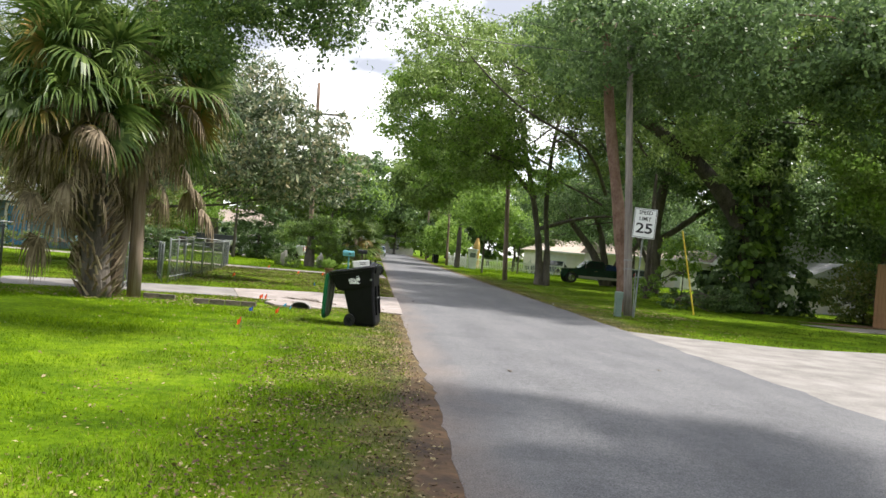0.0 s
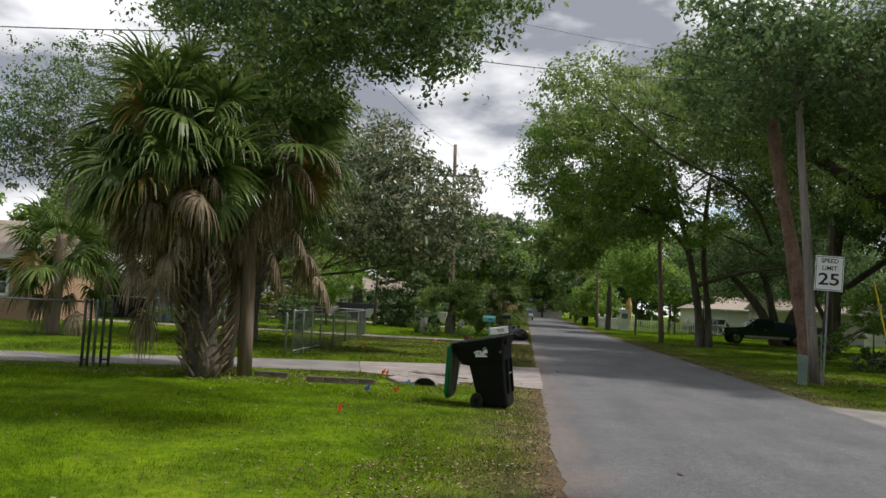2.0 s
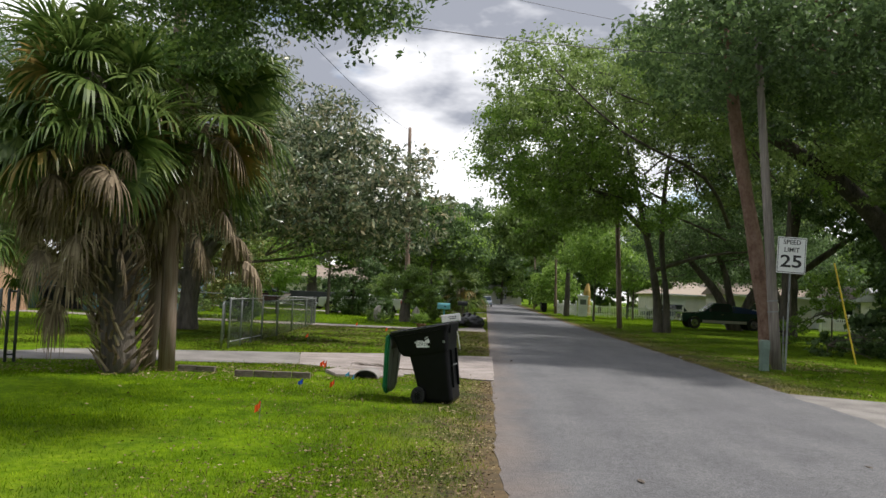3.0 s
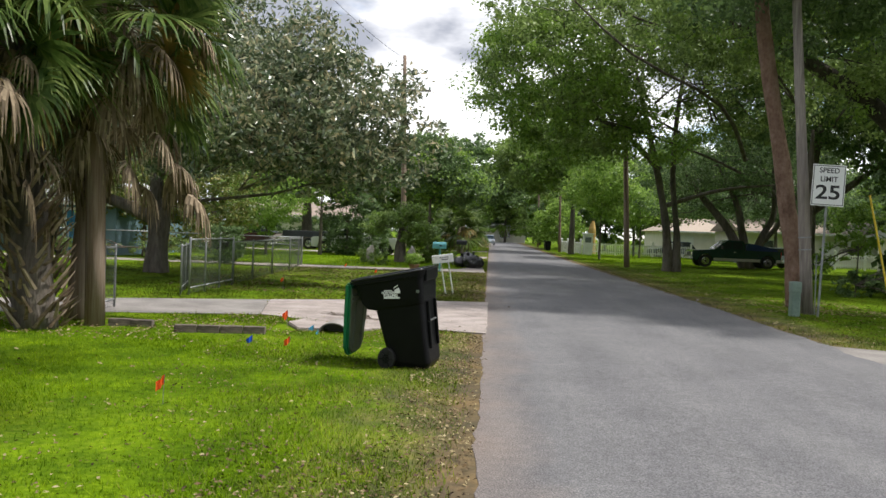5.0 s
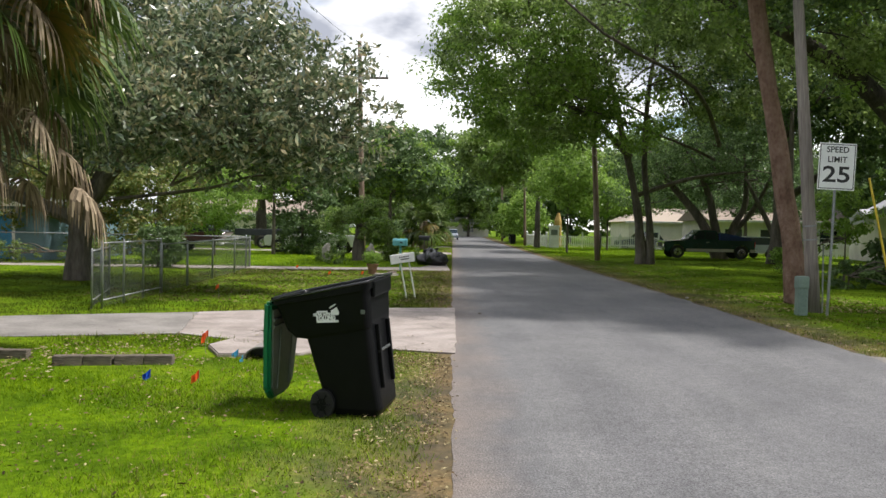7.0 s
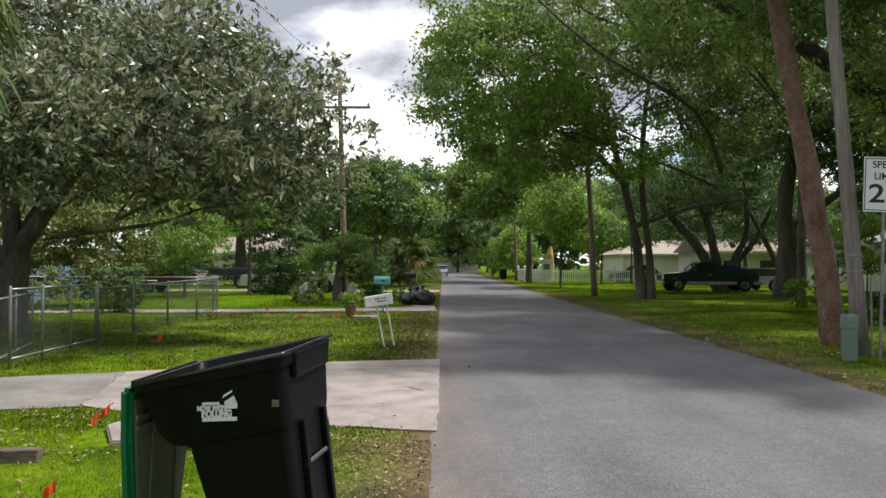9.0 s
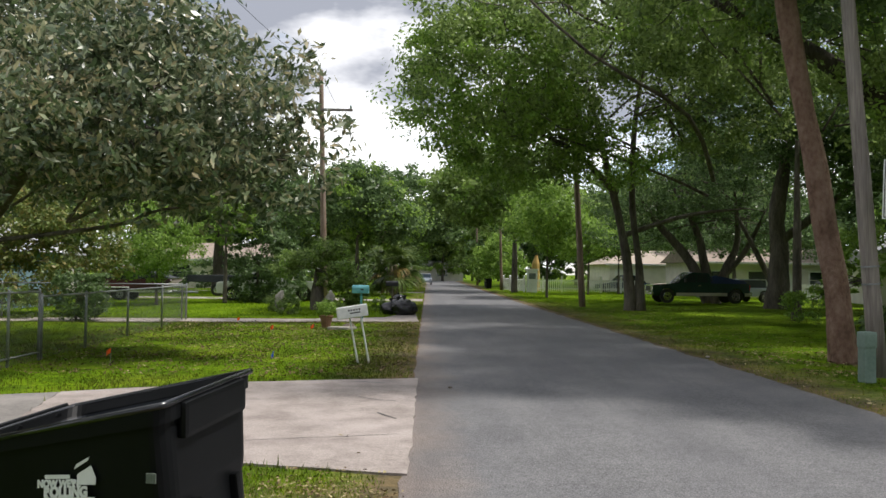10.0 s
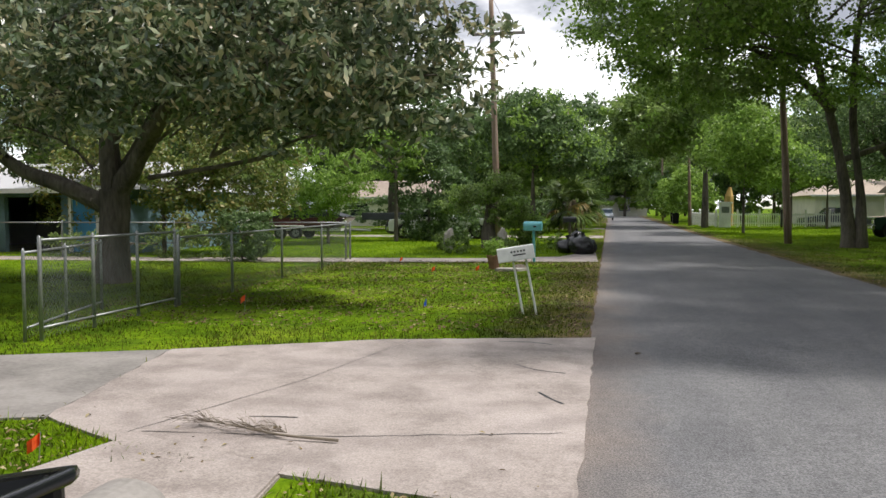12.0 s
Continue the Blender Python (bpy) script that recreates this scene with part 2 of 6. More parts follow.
M["door_blue"] = material("door_blue", [(0.03, 0.20, 0.42), (0.05, 0.26, 0.50)], 2, 0.6, 0.1)
M["shingle_grey"] = material("shingle_grey", [(0.24, 0.24, 0.25), (0.38, 0.38, 0.39)], 2, 0.9, 0.5, vary=0.4)
M["shingle_tan"] = material("shingle_tan", [(0.24, 0.1898, 0.154), (0.36, 0.299, 0.242)], 2, 0.9, 0.5, vary=0.4)
M["cedar"] = material("cedar", [(0.22, 0.11, 0.05), (0.36, 0.20, 0.10)], 2, 0.8, 0.4, stretch=(3, 3, 0.3), vary=0.3)
M["plastic_bag"] = material("plastic_bag", [(0.006, 0.006, 0.007), (0.014, 0.014, 0.016)], 6, 0.22, 0.7, fine=3, bump_dist=0.04)
M["terracotta"] = material("terracotta", [(0.16, 0.08, 0.05), (0.26, 0.14, 0.09)], 5, 0.8, 0.2)
M["stone"] = material("stone", [(0.22, 0.20, 0.18), (0.40, 0.37, 0.33)], 4, 0.9, 0.6)
M["boat_red"] = material("boat_red", [(0.05, 0.014, 0.014), (0.08, 0.022, 0.02)], 2, 0.3, 0, clear=0.5)
M["canvas"] = material("canvas", [(0.02, 0.025, 0.03), (0.045, 0.05, 0.055)], 2, 0.85, 0.4)
M["mulch"] = material("mulch", [(0.10, 0.045, 0.025), (0.20, 0.10, 0.06)], 3, 0.95, 0.8)
M["cable"] = material("cable", [(0.012, 0.012, 0.012), (0.02, 0.02, 0.02)], 5, 0.6, 0)


def ground_material():
    """Lawn with a worn earth verge beside the road."""
    m = material("ground_lawn", [(0.045, 0.088, 0.002), (0.085, 0.155, 0.004), (0.14, 0.20, 0.015)], 0.35, 1.0, 0.7, fine=60, bump_dist=0.02, spec=0.05)
    n, l = m.node_tree.nodes, m.node_tree.links
    b = n["Principled BSDF"]
    old = b.inputs["Base Color"].links[0].from_socket
    tc = n.new("ShaderNodeTexCoord")
    sep = n.new("ShaderNodeSeparateXYZ")
    l.new(tc.outputs["Object"], sep.inputs[0])
    wob = n.new("ShaderNodeTexNoise")
    wob.inputs["Scale"].default_value, wob.inputs["Detail"].default_value = 1.1, 6
    l.new(tc.outputs["Object"], wob.inputs["Vector"])

    def op(kind, a, c, d=None):
        q = n.new("ShaderNodeMath")
        q.operation = kind
        for i, v in enumerate((a, c, d)):
            if v is None:
                continue
            if isinstance(v, (int, float)):
                q.inputs[i].default_value = v
            else:
                l.new(v, q.inputs[i])
        return q.outputs[0]
    off = op("ABSOLUTE", op("SUBTRACT", sep.outputs[0], 2.95), 0)
    off = op("SUBTRACT", off, 2.95)
    shift = op("MULTIPLY_ADD", wob.outputs["Fac"], -1.9, 0.95)
    edge = op("ADD", off, shift)
    for limit, width, col in ((0.5, 0.9, (0.130, 0.096, 0.068)), (0.25, 0.16, (0.125, 0.088, 0.066))):
        edge = op("ADD", off, op("MULTIPLY", shift, 1.0 if limit > 0.3 else 0.35))
        mr = n.new("ShaderNodeMapRange")
        mr.inputs["From Min"].default_value, mr.inputs["From Max"].default_value = limit, limit + width
        mr.inputs["To Min"].default_value, mr.inputs["To Max"].default_value = (0.72 if limit > 0.3 else 1.0), 0.0
        l.new(edge, mr.inputs["Value"])
        amount = mr.outputs[0]
        if limit < 0.3:
            along = n.new("ShaderNodeMapRange")
            along.inputs["From Min"].default_value, along.inputs["From Max"].default_value = 6.0, 10.5
            along.inputs["To Min"].default_value, along.inputs["To Max"].default_value = 1.0, 0.6
            l.new(sep.outputs[1], along.inputs["Value"])
            amount = op("MULTIPLY", amount, along.outputs[0])
        mx = n.new("ShaderNodeMixRGB")
        l.new(amount, mx.inputs[0])
        l.new(old, mx.inputs[1])
        mx.inputs[2].default_value = (*col, 1)
        old = mx.outputs[0]
    l.new(old, b.inputs["Base Color"])
    return m


M["ground"] = ground_material()


def mottle(m, scale, low, high, spread=(0.35, 0.65), detail=3.0, stretch=(1, 1, 1)):
    """Multiply the base colour by a second noise of its own scale."""
    n, l = m.node_tree.nodes, m.node_tree.links
    b = n["Principled BSDF"]
    old = b.inputs["Base Color"].links[0].from_socket
    users = [k.to_socket for k in old.links]
    tc = n.new("ShaderNodeTexCoord")
    mp = n.new("ShaderNodeMapping")
    mp.inputs["Scale"].default_value = stretch
    l.new(tc.outputs["Object"], mp.inputs[0])
    t = n.new("ShaderNodeTexNoise")
    t.inputs["Scale"].default_value, t.inputs["Detail"].default_value = scale, detail
    l.new(mp.outputs[0], t.inputs["Vector"])
    r = n.new("ShaderNodeValToRGB")
    r.color_ramp.elements[0].position, r.color_ramp.elements[1].position = spread
    r.color_ramp.elements[0].color, r.color_ramp.elements[1].color = (*low, 1), (*high, 1)
    l.new(t.outputs["Fac"], r.inputs[0])
    mx = n.new("ShaderNodeVectorMath")
    mx.operation = "MULTIPLY"
    l.new(old, mx.inputs[0])
    l.new(r.outputs[0], mx.inputs[1])
    for u in users:
        l.new(mx.outputs[0], u)





def dusty_edges(m):
    """Brown dust washed from the verge over the road's left edge."""
    n, l = m.node_tree.nodes, m.node_tree.links
    b = n["Principled BSDF"]
    old = b.inputs["Base Color"].links[0].from_socket
    tc = n.new("ShaderNodeTexCoord")
    sep = n.new("ShaderNodeSeparateXYZ")
    l.new(tc.outputs["Object"], sep.inputs[0])
    wob = n.new("ShaderNodeTexNoise")
    wob.inputs["Scale"].default_value, wob.inputs["Detail"].default_value = 0.9, 7
    l.new(tc.outputs["Object"], wob.inputs["Vector"])
    ad = n.new("ShaderNodeMath")
    ad.operation = "MULTIPLY_ADD"
    ad.inputs[1].default_value = -1.3
    l.new(wob.outputs["Fac"], ad.inputs[0])
    l.new(sep.outputs[0], ad.inputs[2])
    mr = n.new("ShaderNodeMapRange")
    mr.inputs["From Min"].default_value, mr.inputs["From Max"].default_value = -0.85, 0.0
    mr.inputs["To Min"].default_value, mr.inputs["To Max"].default_value = 0.9, 0.0
    l.new(ad.outputs[0], mr.inputs["Value"])
    mx = n.new("ShaderNodeMixRGB")
    l.new(mr.outputs[0], mx.inputs[0])
    l.new(old, mx.inputs[1])
    mx.inputs[2].default_value = (0.175, 0.140, 0.120, 1)
    l.new(mx.outputs[0], b.inputs["Base Color"])


dusty_edges(M["asphalt"])
mottle(M["asphalt"], 70.0, (0.62, 0.62, 0.63), (1.42, 1.42, 1.40), (0.36, 0.66), 2.0)
mottle(M["asphalt"], 9.0, (0.9, 0.9, 0.9), (1.08, 1.08, 1.08))
mottle(M["asphalt"], 1.0, (0.90, 0.90, 0.91), (1.06, 1.06, 1.05), (0.4, 0.6), 4.0, (1.6, 0.25, 1))
mottle(M["concrete"], 2.2, (0.80, 0.78, 0.77), (1.08, 1.07, 1.06), (0.36, 0.56), 7.0)
mottle(M["concrete"], 60.0, (0.82, 0.82, 0.82), (1.12, 1.12, 1.12), (0.38, 0.62), 2.0)
mottle(M["concrete_old"], 1.8, (0.89, 0.88, 0.88), (1.04, 1.04, 1.03), (0.36, 0.6), 7.0)
for k in ("ground", "blade", "blade_olive", "blade_dry"):
    mottle(M[k], 1.3, (0.70, 0.74, 0.8), (1.22, 1.16, 1.0), (0.36, 0.62), 5.0)
    mottle(M[k], 7.0, (0.80, 0.83, 0.85), (1.18, 1.12, 1.06), (0.38, 0.62), 3.0)


# ---- mesh helpers ----
def thing(name, at, label, category, group="", turn=0.0):
    ob = tagged(new(name), label, category, group)
    ob.empty_display_size = 0.2
    ob.matrix_basis = pose(*at, 0, 0, turn)
    return ob


def part(name, bm, mat, parent=None, label="", smooth=False, kind="", at=None):
    me = bpy.data.meshes.new(name)
    if isinstance(bm, bmesh.types.BMesh):
        bmesh.ops.recalc_face_normals(bm, faces=bm.faces)
        bm.to_mesh(me)
        bm.free()
    else:
        verts, faces = bm
        verts, faces = np.asarray(verts, dtype=np.float32), np.asarray(faces, dtype=np.int32)
        me.vertices.add(len(verts))
        me.vertices.foreach_set("co", verts.ravel())
        me.loops.add(faces.size)
        me.loops.foreach_set("vertex_index", faces.ravel())
        me.polygons.add(len(faces))
        me.polygons.foreach_set("loop_start", np.arange(len(faces), dtype=np.int32) * faces.shape[1])
        me.update(calc_edges=True)
    me.materials.append(M[mat] if isinstance(mat, str) else mat)
    if smooth:
        me.polygons.foreach_set("use_smooth", [True] * len(me.polygons))
    ob = new(name, me)
    if parent:
        ob.parent = parent
    if at is not None:
        ob.matrix_basis = at
    return tagged(ob, label, kind=kind)


def box(bm, lo, hi, bevel=0.0):
    v = bmesh.ops.create_cube(bm, size=1)["verts"]
    lo, hi = Vector(lo), Vector(hi)
    for p in v:
        p.co = Vector((lo[i] + (p.co[i] + 0.5) * (hi[i] - lo[i]) for i in range(3)))
    if bevel:
        bmesh.ops.bevel(bm, geom=list({e for p in v for e in p.link_edges}), offset=bevel, segments=2, affect="EDGES", profile=0.7)
    return bm


def boxed(lo, hi, bevel=0.0):
    return box(bmesh.new(), lo, hi, bevel)


def tube(bm, pts, radii, n=10, cap=True, wobble=0.0):
    pts = [Vector(p) for p in pts]
    if not hasattr(radii, "__len__"):
        radii = [radii] * len(pts)
    rings, side = [], None
    for i, p in enumerate(pts):
        d = (pts[min(i + 1, len(pts) - 1)] - pts[max(i - 1, 0)]).normalized()
        if side is None:
            side = d.orthogonal().normalized()
        side = (side - d * side.dot(d)).normalized()
        up = d.cross(side)
        ring = []
        for k in range(n):
            a = 2 * math.pi * k / n
            r = radii[i] * (1 + wobble * noise.noise(Vector((math.cos(a) * 1.5, math.sin(a) * 1.5, p.z * 0.9 + p.x))))
            ring.append(bm.verts.new(p + (side * math.cos(a) + up * math.sin(a)) * r))
        rings.append(ring)
    for a, b in zip(rings, rings[1:]):
        for k in range(n):
            bm.faces.new((a[k], a[(k + 1) % n], b[(k + 1) % n], b[k]))
    if cap:
        bm.faces.new(rings[0][::-1])
        bm.faces.new(rings[-1])
    return bm


def tubed(pts, radii, n=10, wobble=0.0):
    return tube(bmesh.new(), pts, radii, n, True, wobble)


def prism(outline, axis, lo, hi, bevel=0.0, inset=None):
    """An outline in the plane across an axis (x: y,z; y: x,z; z: x,y), pulled from lo to hi."""
    bm = bmesh.new()

    def put(p, q, v):
        return {"x": (v, p, q), "y": (p, v, q), "z": (p, q, v)}[axis]
    a = [bm.verts.new(put(p, q, lo)) for p, q in outline]
    b = [bm.verts.new(put(p, q, hi)) for p, q in (inset or outline)]
    bm.faces.new(a)
    bm.faces.new(b[::-1])
    for i in range(len(a)):
        j = (i + 1) % len(a)
        bm.faces.new((a[i], b[i], b[j], a[j]))
    if bevel:
        bmesh.ops.recalc_face_normals(bm, faces=bm.faces)
        bmesh.ops.bevel(bm, geom=list(bm.edges), offset=bevel, segments=2, affect="EDGES", clamp_overlap=True)
    return bm


def bend(pts, steps=6):
    """A smooth line through a few points."""
    pts = [Vector(p) for p in pts]
    out = []
    for i in range(len(pts) - 1):
        p0, p1, p2, p3 = pts[max(i - 1, 0)], pts[i], pts[i + 1], pts[min(i + 2, len(pts) - 1)]
        for k in range(steps):
            t = k / steps
            out.append(0.5 * (2 * p1 + (p2 - p0) * t + (2 * p0 - 5 * p1 + 4 * p2 - p3) * t * t + (3 * p1 - p0 - 3 * p2 + p3) * t ** 3))
    return out + [pts[-1]]


def leaves(rng, centres, length, width, droop=0.0, lean=0.6):
    """One folded diamond a leaf, as (verts, faces); where outward ways come along, the leaves lie mostly across them."""
    c = np.asarray(centres)
    n = len(c)
    d = rng.normal(size=(n, 3))
    d[:, 2] -= droop
    if c.shape[1] == 6:
        out = c[:, 3:] * lean + rng.normal(size=(n, 3)) * (1 - lean) * 0.75
        out /= np.linalg.norm(out, axis=1)[:, None] + 1e-9
        d -= out * (d * out).sum(1)[:, None]
        c = c[:, :3]
    else:
        out = rng.normal(size=(n, 3))
    d /= np.linalg.norm(d, axis=1)[:, None] + 1e-9
    s = np.cross(d, out)
    s /= np.linalg.norm(s, axis=1)[:, None] + 1e-9
    size = rng.uniform(0.6, 1.3, (n, 1))
    d, s = d * length * size, s * width * size * 0.5
    v = np.stack([c - d * 0.5, c + s - d * 0.05, c + d * 0.5, c - s - d * 0.05], 1).reshape(-1, 3)
    return v, np.arange(n * 4).reshape(-1, 4)


def clumps(rng, blobs, count, clump=0.55, per=60, shell=0.55, flat=0.75):
    """Leaf centres, with the way out of their clump, in many small clumps that sit through and round some ellipsoids (centre, radii)."""
    vol = np.array([r[0] * r[1] * r[2] for _, r in blobs]) ** 0.8
    out = []
    for (c, r), share in zip(blobs, vol / vol.sum()):
        k = max(3, int(count * share / per))
        u = rng.normal(size=(k, 3))
        u /= np.linalg.norm(u, axis=1)[:, None]
        bulge = np.array([noise.noise(Vector(q) * 2.6 + Vector(c)) for q in u])[:, None]
        rad = shell + (1.04 - shell) * rng.random((k, 1)) ** 0.7
        cc = np.array(c) + u * rad * np.array(r) * (1 + 0.30 * bulge + 0.05 * rng.normal(size=(k, 1)))
        size = clump * rng.uniform(0.55, 1.8, (k, 1, 1))
        shape = rng.uniform(0.7, 1.3, (k, 1, 3)) * np.array((1.05, 1.05, 0.85 * flat))
        w = rng.normal(size=(k, per, 3))
        w /= np.linalg.norm(w, axis=2)[:, :, None]
        way = w + np.array((0, 0, 0.55)) + u[:, None, :] * 0.4
        way /= np.linalg.norm(way, axis=2)[:, :, None]
        w = w * rng.random((k, per, 1)) ** 0.4 * (1 + 0.15 * rng.normal(size=(k, per, 1)))
        pts = cc[:, None, :] + w * size * 1.25 * shape
        out.append(np.concatenate([pts, way], 2).reshape(-1, 6))
    return np.concatenate(out)


def tree(name, at, trunks, blobs, count, leaf, mat, label, bark="bark", category="tree", seed=1, clump=0.55, per=60, n=10, wobble=0.25, shell=0.5,
         leaf_shape=0.55, group="", twigs=0, extra=None):
    """trunks: lists of (points, radii); blobs: crown ellipsoids; all in metres from the base."""
    rng = np.random.default_rng(seed)
    if mat != "magnolia_leaf":
        leaf, clump = leaf * 1.12, clump * 0.8
    root = thing(name, at, label, category, group)
    bm = bmesh.new()
    for pts, radii in trunks:
        line = bend(pts, 5)
        rr = np.interp(np.linspace(0, 1, len(line)), np.linspace(0, 1, len(radii)), radii)
        tube(bm, line, list(rr), n, True, wobble)
    r2 = random.Random(seed)
    for _ in range(twigs):
        c, r = r2.choice(blobs)
        start = Vector(trunks[r2.randrange(len(trunks))][0][-1])
        start = start.lerp(Vector(c), r2.uniform(0.15, 0.7)) if (Vector(c) - start).length > 3.5 else start
        end = Vector([c[i] + r2.uniform(-0.62, 0.62) * r[i] for i in range(3)])
        k = (end - start).length * 0.16
        m1 = start.lerp(end, 0.33) + Vector((r2.uniform(-k, k), r2.uniform(-k, k), r2.uniform(0, k)))
        m2 = start.lerp(end, 0.7) + Vector((r2.uniform(-k, k), r2.uniform(-k, k), r2.uniform(-k, k)))
        s = (end - start).length * 0.007 + 0.01
        tube(bm, bend([start, m1, m2, end], 3), list(np.linspace(s, s * 0.25, 10)), 5, False)
    part("trunk", bm, bark, root, smooth=True)
    v, f = leaves(rng, clumps(rng, blobs, count, clump, per, shell), leaf, leaf * leaf_shape, 0.3, 0.25 if mat == "magnolia_leaf" else 0.55)
    part("crown", (v, f), mat, root)
    # outer leaves in a brighter colour, painting sun onto the crown
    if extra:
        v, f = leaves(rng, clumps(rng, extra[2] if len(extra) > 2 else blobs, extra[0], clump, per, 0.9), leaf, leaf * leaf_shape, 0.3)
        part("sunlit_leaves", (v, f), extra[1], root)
    return root


# ---- ground, road, drives ----
def near_pavement(x, y):
    """How far a place lies outside the paved parts (negative inside)."""
    d = max(-x, x - 5.9) if x > 2.95 else -x
    boxes = [(-5.0, 17.6, 0.0, 23.9), (-40, 37.3, 0, 38.9)]
    for x0, y0, x1, y1 in boxes:
        d = min(d, max(x0 - x, x - x1, y0 - y, y - y1))
    return d


bm = bmesh.new()
gx = sorted(set([-400, -200, -100, -60] + [-40 + 2 * i for i in range(10)] + [round(-20 + 0.5 * i, 2) for i in range(41)] + [-0.25, 0.1, 2.95, 5.8, 6.15] + [6.5 + 0.75 * i for i in range(30)] + [32, 40, 60, 100, 200, 400]))
gy = sorted(set([-60, -30, -15] + [-8 + 0.6 * i for i in range(90)] + [48 + 3 * i for i in range(24)] + [130, 160, 220, 400, 800]))
grid = []
for x in gx:
    row = []
    for y in gy:
        d = near_pavement(x, y)
        w = min(1.0, max(0.0, d / 0.6))
        z = -0.006 + w * (0.012 + 0.03 * noise.noise(Vector((x * 0.5, y * 0.5, 0))))
        if x > 5.9 and y < 19:
            z = -0.05
        row.append(bm.verts.new((x, y, z)))
    grid.append(row)
for i in range(len(gx) - 1):
    for j in range(len(gy) - 1):
        bm.faces.new((grid[i][j], grid[i + 1][j], grid[i + 1][j + 1], grid[i][j + 1]))
tagged(part("ground", bm, "ground", smooth=True, kind="structure"), "bright green lawn with a worn earth verge along the road", "lawn")


PAVED = []


def slab(name, outline, z, depth, mat, label, category, rough_edge=0.0, seed=0):
    PAVED.append(outline)
    r = random.Random(seed)
    pts = []
    for i, p in enumerate(outline):
        q = outline[(i + 1) % len(outline)]
        length = math.dist(p, q)
        steps = max(1, int(length / 0.22)) if rough_edge and length < 140 else 1
        for k in range(steps):
            t = k / steps
            pts.append((p[0] + (q[0] - p[0]) * t + r.uniform(-1, 1) * rough_edge, p[1] + (q[1] - p[1]) * t + r.uniform(-1, 1) * rough_edge))
    return tagged(part(name, prism(pts, "z", z - depth, z), mat, kind="structure"), label, category)


def road_edge(x0, wob, ys, seed):
    return [(x0 + wob * noise.noise(Vector((y * 0.9, seed, 0))) + wob * 0.6 * noise.noise(Vector((y * 4.1, seed, 3))), y) for y in ys]


ys = [-30, -20, -12] + [round(-8 + 0.2 * i, 2) for i in range(340)] + [62 + 4 * i for i in range(25)] + [200, 400]
left_edge = [(x + 0.16 * max(0.0, 1 - abs(y - 6.5) / 3.5) * (0.6 + noise.noise(Vector((y * 1.6, 2, 9)))), y) for x, y in road_edge(0.0, 0.07, ys, 1.0)]
right_edge = [(x - max(0.0, min(1.0, (y - 25) / 40)) * 0.45, y) for x, y in road_edge(5.92, 0.12, ys, 7.0)]
bm = bmesh.new()
la = [bm.verts.new((x, y, 0.0)) for x, y in left_edge]
lc = [bm.verts.new((2.95, y, 0.012)) for x, y in left_edge]
lb = [bm.verts.new((x, y, 0.0)) for x, y in right_edge]
ld = [bm.verts.new((x - 0.02, y, -0.08)) for x, y in left_edge]
le = [bm.verts.new((x + 0.02, y, -0.08)) for x, y in right_edge]
for i in range(len(ys) - 1):
    bm.faces.new((la[i], lc[i], lc[i + 1], la[i + 1]))
    bm.faces.new((lc[i], lb[i], lb[i + 1], lc[i + 1]))
    bm.faces.new((ld[i], la[i], la[i + 1], ld[i + 1]))
    bm.faces.new((lb[i], le[i], le[i + 1], lb[i + 1]))
tagged(part("road", bm, "asphalt", kind="structure"), "grey worn asphalt residential street without markings", "road")

slab("driveway", [(0.05, 17.62), (0.05, 23.85), (-2.5, 23.25), (-4.85, 22.05), (-4.2, 19.0), (-2.9, 18.3)], 0.018, 0.12, "concrete", "pale cracked concrete driveway apron beside the street", "driveway", 0.018, 3)
slab("driveway_upper", [(-4.21, 19.0), (-4.86, 22.04), (-7.6, 20.9), (-12.4, 18.6), (-30, 10.5), (-29, 8.4), (-11.2, 16.3), (-7.5, 17.9)], 0.015, 0.12, "concrete_old", "grey weathered concrete driveway between lawns", "driveway", 0.01, 4)
slab("front_walk", [(-0.1, 38.7), (-0.3, 45.3), (-1.4, 41.2), (-4.0, 39.8), (-11.5, 38.9), (-30, 37.4), (-30, 35.8), (-10.5, 37.0), (-3.0, 38.2)], 0.012, 0.12, "concrete", "pale concrete drive crossing the lawn to the street", "driveway", 0.02, 5)
slab("far_driveway", [(-0.1, 58), (-0.1, 62), (-22, 61), (-22, 58.6)], 0.012, 0.12, "concrete", "pale concrete driveway", "driveway", 0.02, 6)
slab("far_driveway", [(-0.1, 76), (-0.1, 79), (-22, 78), (-22, 76)], 0.012, 0.12, "concrete", "pale concrete driveway", "driveway", 0.02, 8)
slab("side_apron", [(5.6, -2), (5.7, 18.4), (7.6, 17.6), (9.8, 17.1), (13.2, 18.0), (22, 20.0), (40, 23), (40, -2)], -0.006, 0.1, "concrete_old", "broad pale concrete apron of a side drive", "driveway", 0.02, 7)
slab("side_path", [(16.2, 28.4), (22.5, 29.8), (40, 33), (40, 31.4), (22.8, 27.9), (17.0, 26.2)], 0.02, 0.1, "concrete", "pale concrete path in the grass", "path", 0.02, 9)
slab("mulch_bed", [(17.0, 30.2), (20.0, 31.4), (24.0, 33.0), (24.0, 31.2), (19.5, 29.6)], 0.03, 0.1, "mulch", "red bark mulch bed", "mulch bed", 0.05, 10)


